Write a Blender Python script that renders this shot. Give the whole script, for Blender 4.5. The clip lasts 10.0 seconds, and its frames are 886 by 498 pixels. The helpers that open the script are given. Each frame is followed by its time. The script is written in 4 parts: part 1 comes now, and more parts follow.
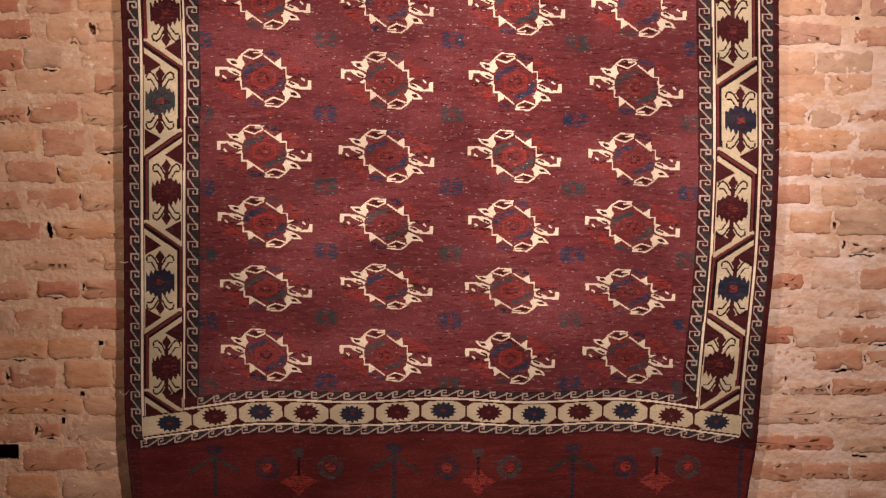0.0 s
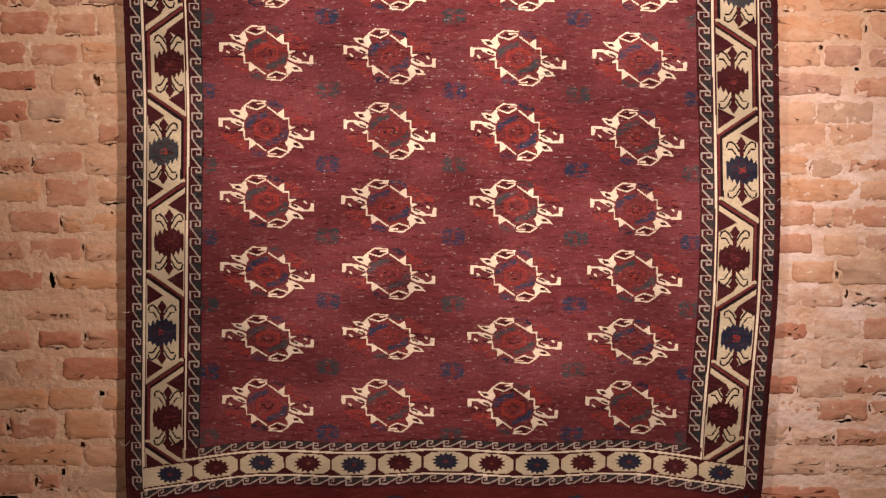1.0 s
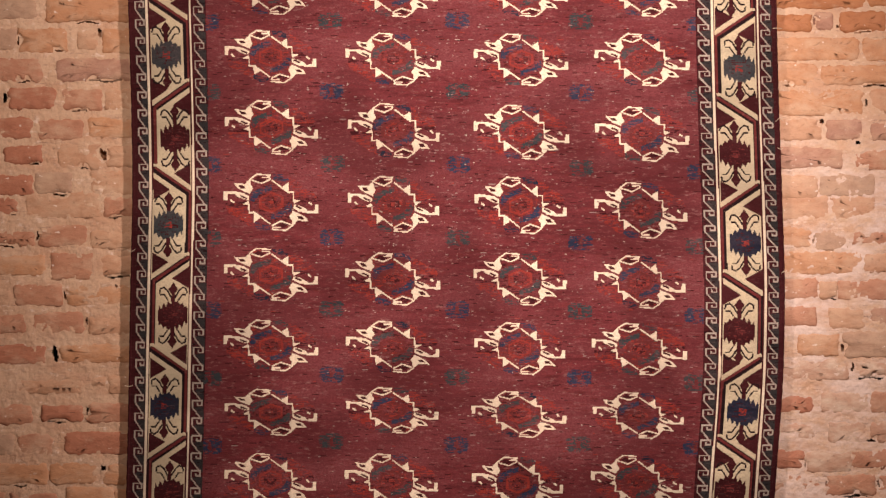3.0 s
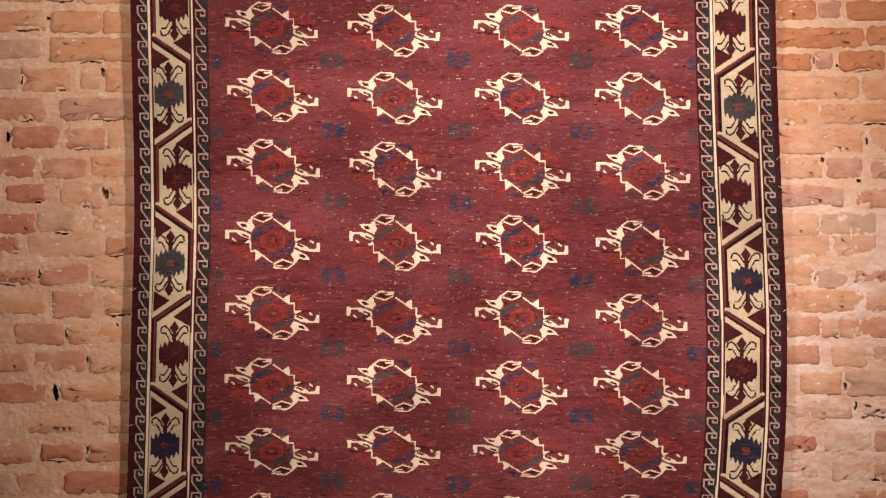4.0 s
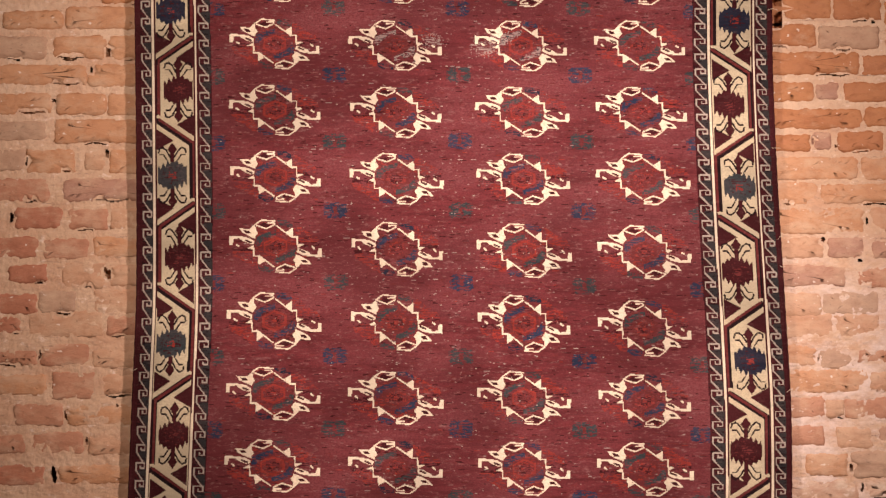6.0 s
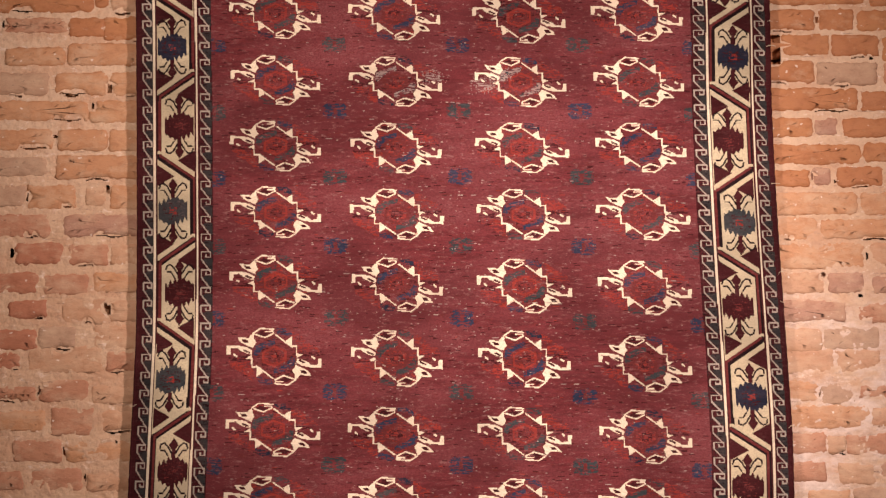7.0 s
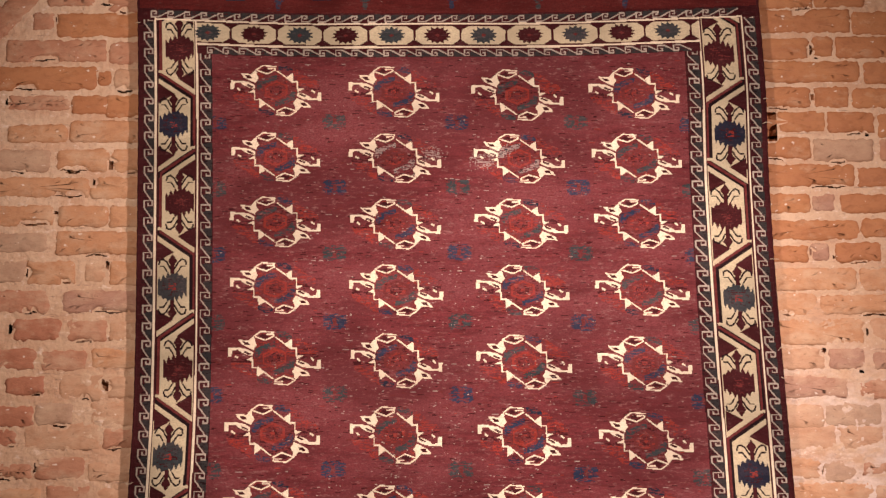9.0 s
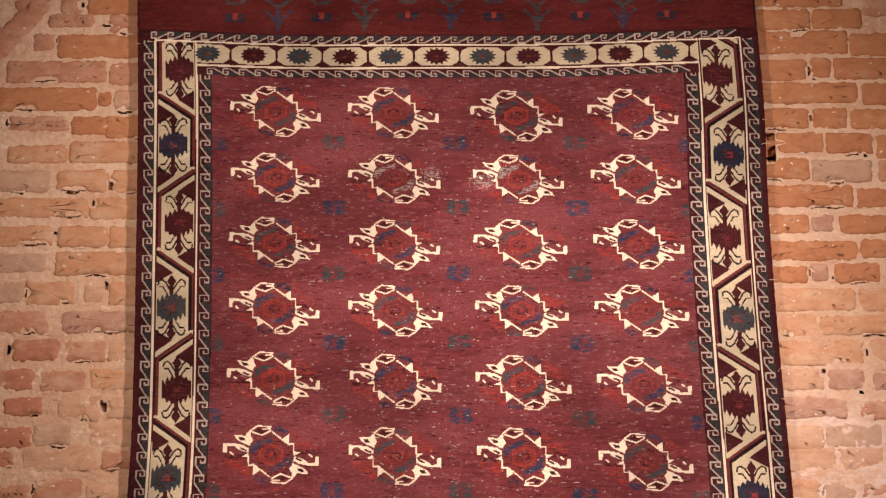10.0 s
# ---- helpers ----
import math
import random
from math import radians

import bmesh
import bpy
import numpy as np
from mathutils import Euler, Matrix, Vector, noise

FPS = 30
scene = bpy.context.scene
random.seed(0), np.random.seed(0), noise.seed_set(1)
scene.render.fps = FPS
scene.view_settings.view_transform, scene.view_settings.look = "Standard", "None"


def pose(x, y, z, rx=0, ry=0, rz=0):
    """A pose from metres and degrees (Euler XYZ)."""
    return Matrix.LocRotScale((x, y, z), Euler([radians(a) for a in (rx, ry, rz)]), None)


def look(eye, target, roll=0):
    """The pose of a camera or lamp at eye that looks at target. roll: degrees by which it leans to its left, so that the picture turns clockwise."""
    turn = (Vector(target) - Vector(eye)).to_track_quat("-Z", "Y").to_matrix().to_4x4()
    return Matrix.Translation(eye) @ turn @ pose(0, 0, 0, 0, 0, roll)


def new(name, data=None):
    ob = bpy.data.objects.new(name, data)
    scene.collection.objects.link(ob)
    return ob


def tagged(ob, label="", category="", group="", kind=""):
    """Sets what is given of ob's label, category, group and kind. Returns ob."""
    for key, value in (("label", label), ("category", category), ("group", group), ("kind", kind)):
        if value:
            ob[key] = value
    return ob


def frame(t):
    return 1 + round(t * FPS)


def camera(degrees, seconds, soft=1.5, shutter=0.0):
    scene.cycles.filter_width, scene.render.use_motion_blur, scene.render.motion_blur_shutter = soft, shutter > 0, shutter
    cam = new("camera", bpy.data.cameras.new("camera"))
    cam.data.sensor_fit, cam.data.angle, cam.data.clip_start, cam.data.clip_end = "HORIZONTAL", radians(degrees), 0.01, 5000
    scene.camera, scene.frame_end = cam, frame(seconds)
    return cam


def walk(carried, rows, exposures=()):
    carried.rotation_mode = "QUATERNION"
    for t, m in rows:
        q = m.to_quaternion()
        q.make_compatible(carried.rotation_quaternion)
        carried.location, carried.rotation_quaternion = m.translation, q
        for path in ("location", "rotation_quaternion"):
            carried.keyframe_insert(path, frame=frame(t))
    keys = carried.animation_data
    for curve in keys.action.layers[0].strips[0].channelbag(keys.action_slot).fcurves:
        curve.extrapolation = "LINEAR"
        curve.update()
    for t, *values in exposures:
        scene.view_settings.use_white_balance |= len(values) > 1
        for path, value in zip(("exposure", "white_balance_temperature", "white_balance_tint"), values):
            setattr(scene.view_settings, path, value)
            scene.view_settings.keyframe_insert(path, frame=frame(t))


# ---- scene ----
# The camera stands on one spot in front of the wall and tilts upwards.
cam = camera(40.07, 10.0, soft=1.3)
EYE, DISTANCE = 1.55, 3.32
ROWS = [
    (0.0, 82.100, 0.001, -0.248),
    (0.5, 83.249, 0.031, -0.200),
    (1.0, 84.445, 0.056, -0.150),
    (1.5, 85.434, 0.076, -0.102),
    (2.0, 86.321, 0.094, -0.055),
    (2.5, 87.075, 0.109, -0.011),
    (4.0, 89.694, 0.149, 0.099),
    (4.5, 90.624, 0.162, 0.127),
    (5.0, 91.629, 0.175, 0.151),
    (5.5, 92.599, 0.189, 0.169),
    (7.0, 95.131, 0.229, 0.194),
    (7.5, 96.056, 0.241, 0.194),
    (8.0, 96.906, 0.251, 0.188),
    (8.5, 97.748, 0.258, 0.179),
    (9.0, 98.701, 0.261, 0.167),
    (9.5, 99.287, 0.259, 0.150),
    (10.0, 99.670, 0.251, 0.128),
]
walk(cam, [(t, pose(0, -DISTANCE, EYE, rx, ry, rz)) for t, rx, ry, rz in ROWS])

# ---- light: ceiling spots behind and beside the camera, closed room, faint world ----
world = bpy.data.worlds.new("world")
scene.world = world
world.use_nodes = True
world.node_tree.nodes["Background"].inputs["Color"].default_value = (1.0, 0.86, 0.72, 1)
world.node_tree.nodes["Background"].inputs["Strength"].default_value = 0.05
scene.view_settings.exposure = 0.0


def spot(name, eye, target, watts, size, blend, radius, colour):
    lamp = bpy.data.lights.new(name, "SPOT")
    lamp.energy, lamp.spot_size, lamp.spot_blend = watts, radians(size), blend
    lamp.shadow_soft_size, lamp.color = radius, colour
    ob = new(name, lamp)
    ob.matrix_world = look(eye, target)
    return ob


spot("ceiling_spot_right", (1.85, -2.7, 2.5), (-0.55, 0, 1.31), 445, 84.7, 1.0, 0.02, (1.0, 0.85, 0.845))
spot("ceiling_spot_left", (-1.75, -2.7, 2.9), (0.85, 0, 1.89), 276, 81, 0.9, 0.02, (1.0, 0.84, 0.775))
spot("ceiling_spot_front", (0.1, -3.5, 3.2), (0.17, 0, 1.70), 570, 33.5, 1.0, 0.06, (1.0, 0.85, 0.84))


# ---- materials ----
def material(name, roughness=0.9, specular=0.2):
    m = bpy.data.materials.new(name)
    m.use_nodes = True
    tree = m.node_tree
    b = tree.nodes["Principled BSDF"]
    b.inputs["Roughness"].default_value = roughness
    b.inputs["Specular IOR Level"].default_value = specular
    return m, tree, b


def noise_node(tree, scale, detail=4.0, rough=0.6, stretch=(1, 1, 1)):
    co = tree.nodes.new("ShaderNodeTexCoord")
    mp = tree.nodes.new("ShaderNodeMapping")
    mp.inputs["Scale"].default_value = stretch
    n = tree.nodes.new("ShaderNodeTexNoise")
    n.inputs["Scale"].default_value, n.inputs["Detail"].default_value, n.inputs["Roughness"].default_value = scale, detail, rough
    tree.links.new(co.outputs["Object"], mp.inputs["Vector"])
    tree.links.new(mp.outputs["Vector"], n.inputs["Vector"])
    return n.outputs["Fac"]


def ramp(tree, fac, low, high, v0=0.0, v1=1.0):
    n = tree.nodes.new("ShaderNodeMapRange")
    n.inputs["From Min"].default_value, n.inputs["From Max"].default_value = low, high
    n.inputs["To Min"].default_value, n.inputs["To Max"].default_value = v0, v1
    tree.links.new(fac, n.inputs["Value"])
    return n.outputs["Result"]


def mix(tree, fac, a, b, how="MIX"):
    n = tree.nodes.new("ShaderNodeMix")
    n.data_type, n.blend_type = "RGBA", how
    for key, v in ((0, fac), (6, a), (7, b)):
        if isinstance(v, (int, float)):
            n.inputs[key].default_value = v
        elif isinstance(v, tuple):
            n.inputs[key].default_value = (*v, 1)
        else:
            tree.links.new(v, n.inputs[key])
    return n.outputs[2]


def bump(tree, b, height, strength, distance, under=None):
    n = tree.nodes.new("ShaderNodeBump")
    n.inputs["Strength"].default_value, n.inputs["Distance"].default_value = strength, distance
    tree.links.new(height, n.inputs["Height"])
    if under:
        tree.links.new(under, n.inputs["Normal"])
    tree.links.new(n.outputs["Normal"], b.inputs["Normal"])
    return n.outputs["Normal"]


def lime_residue(tree, tone, colour, amount):
    """Old limewash left on the lower part of the wall to the right of the carpet, in ragged patches."""
    co = tree.nodes.new("ShaderNodeTexCoord")
    xyz = tree.nodes.new("ShaderNodeSeparateXYZ")
    tree.links.new(co.outputs["Object"], xyz.inputs["Vector"])
    rag = noise_node(tree, 11, 7, 0.72, (0.6, 1, 1.3))
    held = [ramp(tree, xyz.outputs["X"], 0.55, 0.95), ramp(tree, xyz.outputs["Z"], 1.85, 1.60), ramp(tree, rag, 0.38, 0.60, 0, amount)]
    for a, b in ((0, 1), (0, 2)):
        n = tree.nodes.new("ShaderNodeMath")
        n.operation = "MULTIPLY"
        tree.links.new(held[a], n.inputs[0])
        tree.links.new(held[b], n.inputs[1])
        held[0] = n.outputs["Value"]
    return mix(tree, held[0], tone, colour)


def masonry(name, colour, second, smear, smear_colour=(0.57, 0.370, 0.230)):
    """Old brick: two tones, dark pits, lime smeared over part of it."""
    m, tree, b = material(name, 0.82, 0.3)
    info = tree.nodes.new("ShaderNodeObjectInfo")
    tone = mix(tree, ramp(tree, info.outputs["Random"], 0, 1, 0.0, 0.9), colour, second)
    broad = noise_node(tree, 15, 5, 0.62, (0.7, 1, 1.1))
    tone = mix(tree, ramp(tree, broad, 0.40, 0.60, 0, 0.8), tone, second)
    scuff = noise_node(tree, 40, 5, 0.68, (0.75, 1, 1.15))
    tone = mix(tree, ramp(tree, scuff, 0.48, 0.66, 0, 0.5), tone, mix(tree, 1.0, tone, (0.68, 0.60, 0.56), "MULTIPLY"))
    lime = noise_node(tree, 14, 7, 0.70, (0.75, 1, 1.25))
    tone = mix(tree, ramp(tree, lime, 0.62 - 0.30 * smear, 0.80 - 0.20 * smear, 0, 0.6 + 0.3 * smear), tone, smear_colour)
    tone = lime_residue(tree, tone, (0.70, 0.54, 0.43), 0.16 * smear)
    pits = noise_node(tree, 75, 4, 0.72, (0.85, 1, 1.2))
    tone = mix(tree, ramp(tree, pits, 0.61, 0.70, 0, 0.55), tone, tuple(c * 0.45 for c in colour))
    crack = noise_node(tree, 26, 6, 0.75, (0.35, 1, 2.0))
    tone = mix(tree, ramp(tree, crack, 0.64, 0.70, 0, 0.3), tone, tuple(c * 0.45 for c in colour))
    fleck = noise_node(tree, 62, 2, 0.6, (0.8, 1, 1.1))
    tone = mix(tree, ramp(tree, fleck, 0.70, 0.74, 0, 0.7), tone, (0.80, 0.66, 0.53))
    tree.links.new(tone, b.inputs["Base Color"])
    tree.links.new(ramp(tree, lime, 0.3, 0.7, 0.58, 0.92), b.inputs["Roughness"])
    under = bump(tree, b, broad, 0.6, 0.010)
    under = bump(tree, b, scuff, 0.5, 0.005, under)
    under = bump(tree, b, crack, 0.2, 0.003, under)
    bump(tree, b, pits, 0.5, 0.003, under)
    return m


BRICK = {
    "o": masonry("orange_brick", (0.47, 0.200, 0.080), (0.41, 0.158, 0.064), 0.22),
    "y": masonry("pale_orange_brick", (0.53, 0.265, 0.130), (0.48, 0.222, 0.104), 0.54),
    "r": masonry("red_brick", (0.43, 0.162, 0.086), (0.39, 0.150, 0.080), 0.36),
    "b": masonry("brown_red_brick", (0.47, 0.218, 0.118), (0.42, 0.182, 0.100), 0.50),
    "g": masonry("grey_brick", (0.41, 0.252, 0.158), (0.44, 0.250, 0.148), 0.52),
    "v": masonry("violet_brick", (0.40, 0.205, 0.132), (0.42, 0.208, 0.124), 0.52),
    "w": masonry("whitewashed_brick", (0.46, 0.228, 0.135), (0.48, 0.265, 0.160), 0.62, (0.67, 0.52, 0.375)),
    "p": masonry("lime_smeared_brick", (0.48, 0.238, 0.126), (0.50, 0.268, 0.148), 0.58),
}


def mortar_material():
    m, tree, b = material("lime_mortar", 0.92, 0.15)
    broad = noise_node(tree, 7, 6, 0.68)
    tone = mix(tree, ramp(tree, broad, 0.36, 0.66), (0.59, 0.380, 0.238), (0.53, 0.318, 0.190))
    co = tree.nodes.new("ShaderNodeTexCoord")
    xyz = tree.nodes.new("ShaderNodeSeparateXYZ")
    tree.links.new(co.outputs["Object"], xyz.inputs["Vector"])
    tone = mix(tree, ramp(tree, xyz.outputs["Z"], 1.90, 2.15, 0, 0.6), tone, (0.65, 0.435, 0.285))  # newer pointing above
    brick_dust = noise_node(tree, 9, 6, 0.66, (0.6, 1, 1.3))
    tone = mix(tree, ramp(tree, brick_dust, 0.46, 0.62, 0, 0.65), tone, (0.50, 0.262, 0.148))
    dust = noise_node(tree, 30, 6, 0.72)
    tone = mix(tree, ramp(tree, dust, 0.50, 0.68, 0, 0.45), tone, (0.47, 0.280, 0.190))
    grit = noise_node(tree, 95, 4, 0.75)
    tone = mix(tree, ramp(tree, grit, 0.57, 0.70, 0, 0.5), tone, (0.33, 0.20, 0.14))
    pale = noise_node(tree, 42, 5, 0.72, (0.7, 1, 1.2))
    tone = mix(tree, ramp(tree, pale, 0.57, 0.68, 0, 0.75), tone, (0.74, 0.545, 0.41))
    tone = lime_residue(tree, tone, (0.72, 0.555, 0.465), 0.7)
    crack = noise_node(tree, 36, 7, 0.8, (0.2, 1, 2.4))
    tone = mix(tree, ramp(tree, crack, 0.60, 0.65, 0, 0.75), tone, (0.19, 0.105, 0.072))
    tree.links.new(tone, b.inputs["Base Color"])
    under = bump(tree, b, dust, 0.5, 0.005)
    bump(tree, b, grit, 0.5, 0.003, under)
    return m


def plain(name, colour, roughness=0.85, grain=40):
    m, tree, b = material(name, roughness)
    n = noise_node(tree, grain, 5, 0.6)
    tree.links.new(mix(tree, ramp(tree, n, 0.3, 0.7), colour, tuple(c * 0.82 for c in colour)), b.inputs["Base Color"])
    bump(tree, b, n, 0.2, 0.003)
    return m


def wool(name, colour, worn, wear=0.3, streak=0.7):
    """Knotted wool: streaks along the weft, knot grain, worn lighter spots."""
    m, tree, b = material(name, 0.92, 0.04)
    weft = noise_node(tree, 32, 6, 0.75, (0.38, 1, 2.2))
    tone = mix(tree, ramp(tree, weft, 0.42, 0.60, 0, streak), colour, tuple(c * 0.45 for c in colour))
    broad = noise_node(tree, 4.2, 5, 0.62, (0.5, 1, 2.2))
    tone = mix(tree, ramp(tree, broad, 0.42, 0.60, 0, 0.75), tone, worn)
    cloud = noise_node(tree, 2.3, 3, 0.55, (1.0, 1, 1.5))
    tone = mix(tree, ramp(tree, cloud, 0.46, 0.60, 0, 0.62), tone, tuple(c * 0.40 for c in colour))
    knots = noise_node(tree, 190, 2, 0.6, (1, 1, 1.4))
    tone = mix(tree, ramp(tree, knots, 0.45, 0.62, 0, 0.5), tone, tuple(c * 0.5 for c in colour))
    rub = noise_node(tree, 80, 5, 0.78, (0.55, 1, 1.8))
    tone = mix(tree, ramp(tree, rub, 0.55, 0.70, 0, wear), tone, (0.33, 0.19, 0.16))
    tree.links.new(tone, b.inputs["Base Color"])
    under = bump(tree, b, knots, 0.6, 0.0022)
    bump(tree, b, weft, 0.4, 0.003, under)
    return m


WOOL = [
    wool("madder_wool", (0.139, 0.0268, 0.0278), (0.167, 0.0435, 0.0435), 0.40),
    wool("maroon_wool", (0.054, 0.0105, 0.0110), (0.064, 0.0145, 0.0150), 0.12),
    wool("cream_wool", (0.76, 0.60, 0.42), (0.68, 0.52, 0.35), 0.0, 0.25),
    wool("scarlet_wool", (0.265, 0.034, 0.024), (0.215, 0.036, 0.030), 0.2),
    wool("navy_wool", (0.022, 0.022, 0.036), (0.036, 0.028, 0.036), 0.12),
    wool("teal_wool", (0.042, 0.046, 0.046), (0.075, 0.055, 0.052), 0.25),
    wool("umber_wool", (0.017, 0.008, 0.008), (0.024, 0.011, 0.011), 0.04),
    wool("worn_warp", (0.32, 0.22, 0.185), (0.26, 0.165, 0.14), 0.3),
    wool("blue_wool", (0.030, 0.034, 0.062), (0.054, 0.040, 0.058), 0.25),
    wool("red_brown_wool", (0.145, 0.027, 0.024), (0.125, 0.026, 0.024), 0.2),
    wool("greyed_cream_wool", (0.42, 0.335, 0.26), (0.34, 0.265, 0.205), 0.0, 0.35),
    wool("panel_wool", (0.098, 0.0150, 0.0130), (0.106, 0.019, 0.016), 0.10),
    wool("straw_wool", (0.575, 0.45, 0.285), (0.50, 0.38, 0.232), 0.0, 0.3),
    wool("slate_wool", (0.034, 0.030, 0.028), (0.046, 0.034, 0.031), 0.12),
]
MADDER, MAROON, CREAM, SCARLET, NAVY, TEAL, UMBER, WORN, BLUE, RUST, WORN_CREAM, PANEL, STRAW, SLATE = range(14)
MORTAR = mortar_material()
PLASTER = plain("painted_plaster", (0.52, 0.45, 0.38), 0.9, 25)
FLOORING = plain("floor_boards", (0.20, 0.13, 0.085), 0.55, 12)
TIMBER = plain("batten_timber", (0.35, 0.24, 0.15), 0.8, 60)


# ---- building helpers ----
def mesh_object(name, verts, faces, mat, parent=None, smooth=False):
    me = bpy.data.meshes.new(name)
    me.from_pydata(verts, [], faces)
    for one in (mat if isinstance(mat, list) else [mat]):
        me.materials.append(one)
    if smooth:
        me.polygons.foreach_set("use_smooth", [True] * len(me.polygons))
    me.update()
    ob = new(name, me)
    ob.parent = parent
    return ob


def slab(name, x, y, z, mat, parent=None):
    v = [(a, b, c) for a in x for b in y for c in z]
    f = [(0, 1, 3, 2), (4, 6, 7, 5), (0, 4, 5, 1), (2, 3, 7, 6), (0, 2, 6, 4), (1, 5, 7, 3)]
    return mesh_object(name, v, f, mat, parent)


# ---- the room: brick wall in front, plain walls that close it ----
ROOM, BACK, TOP = 2.6, -4.6, 3.6
tagged(slab("floor", (-ROOM, ROOM), (BACK, 0.10), (-0.1, 0.0), FLOORING), "plain dark wooden floor of the room", "floor", kind="structure")
tagged(slab("ceiling", (-ROOM, ROOM), (BACK, 0.10), (TOP, TOP + 0.1), PLASTER), "plain painted plaster ceiling", "ceiling", kind="structure")
tagged(slab("wall_west", (-ROOM - 0.1, -ROOM), (BACK, 0.10), (-0.1, TOP + 0.1), PLASTER), "plain painted plaster side wall", "wall", kind="structure")
tagged(slab("wall_east", (ROOM, ROOM + 0.1), (BACK, 0.10), (-0.1, TOP + 0.1), PLASTER), "plain painted plaster side wall", "wall", kind="structure")
tagged(slab("wall_south", (-ROOM - 0.1, ROOM + 0.1), (BACK - 0.1, BACK), (-0.1, TOP + 0.1), PLASTER), "plain painted plaster rear wall", "wall", kind="structure")

GAPS = []


def gap(x, z, w, h):
    """An open hole in the pointing."""
    GAPS.append((x, z, w / 2, h / 2))


gap(-1.067, 1.142, 0.014, 0.046)
gap(-1.037, 1.302, 0.006, 0.025)
gap(-0.981, 1.232, 0.006, 0.026)
gap(-0.933, 1.692, 0.009, 0.030)
gap(-1.112, 1.466, 0.006, 0.030)
gap(-0.939, 0.826, 0.014, 0.013)
gap(-1.205, 0.731, 0.008, 0.026)
gap(-0.997, 0.679, 0.013, 0.013)
gap(-1.053, 0.603, 0.008, 0.020)
gap(-1.130, 0.575, 0.008, 0.026)
gap(-0.983, 0.984, 0.006, 0.023)
gap(-1.212, 0.513, 0.060, 0.040)
gap(1.009, 1.452, 0.006, 0.026)
gap(1.090, 1.153, 0.009, 0.023)
gap(1.121, 1.101, 0.008, 0.026)
gap(0.991, 0.831, 0.006, 0.016)
gap(1.099, 0.698, 0.006, 0.020)
gap(0.974, 0.722, 0.006, 0.013)
gap(1.194, 0.779, 0.006, 0.023)
gap(1.048, 0.779, 0.006, 0.020)
gap(-0.877, 1.354, 0.034, 0.005)
gap(-0.897, 1.328, 0.006, 0.010)
gap(1.173, 0.896, 0.025, 0.007)
gap(1.132, 0.745, 0.028, 0.007)
gap(1.191, 0.496, 0.047, 0.007)
gap(0.973, 0.679, 0.019, 0.005)
gap(-1.237, 2.483, 0.006, 0.026)
gap(-0.936, 2.298, 0.013, 0.026)
gap(-1.107, 2.725, 0.006, 0.013)
gap(-0.935, 2.016, 0.009, 0.023)
gap(-1.154, 1.996, 0.006, 0.023)
gap(-1.193, 1.841, 0.011, 0.026)
gap(-0.925, 1.683, 0.009, 0.026)
gap(-0.981, 2.250, 0.008, 0.016)
gap(-1.083, 2.165, 0.011, 0.010)
gap(-1.133, 2.603, 0.062, 0.005)
gap(-1.185, 2.519, 0.055, 0.005)
gap(-0.900, 2.512, 0.055, 0.005)
gap(-0.964, 2.044, 0.062, 0.005)
gap(-0.918, 1.886, 0.094, 0.005)
gap(-1.140, 1.885, 0.031, 0.005)
gap(-1.046, 1.969, 0.025, 0.007)
gap(-0.980, 1.648, 0.022, 0.005)
gap(1.034, 2.622, 0.008, 0.030)
gap(1.033, 2.484, 0.008, 0.020)
gap(1.144, 2.376, 0.038, 0.005)
gap(1.179, 2.374, 0.009, 0.010)
gap(1.049, 2.597, 0.008, 0.007)
gap(1.006, 2.044, 0.008, 0.020)
gap(1.069, 2.030, 0.006, 0.010)
gap(1.029, 1.772, 0.011, 0.013)
gap(1.126, 1.715, 0.013, 0.008)
gap(0.934, 1.868, 0.022, 0.005)
gap(1.148, 1.822, 0.006, 0.023)
gap(0.912, 2.400, 0.036, 0.084)
gap(-1.036, 2.830, 0.008, 0.016)
gap(-0.966, 2.765, 0.028, 0.007)
gap(-0.917, 2.745, 0.022, 0.007)
gap(-1.038, 2.283, 0.078, 0.005)
gap(-1.140, 2.131, 0.078, 0.005)
gap(-1.050, 2.210, 0.078, 0.005)

BRICKS = random.Random(11)


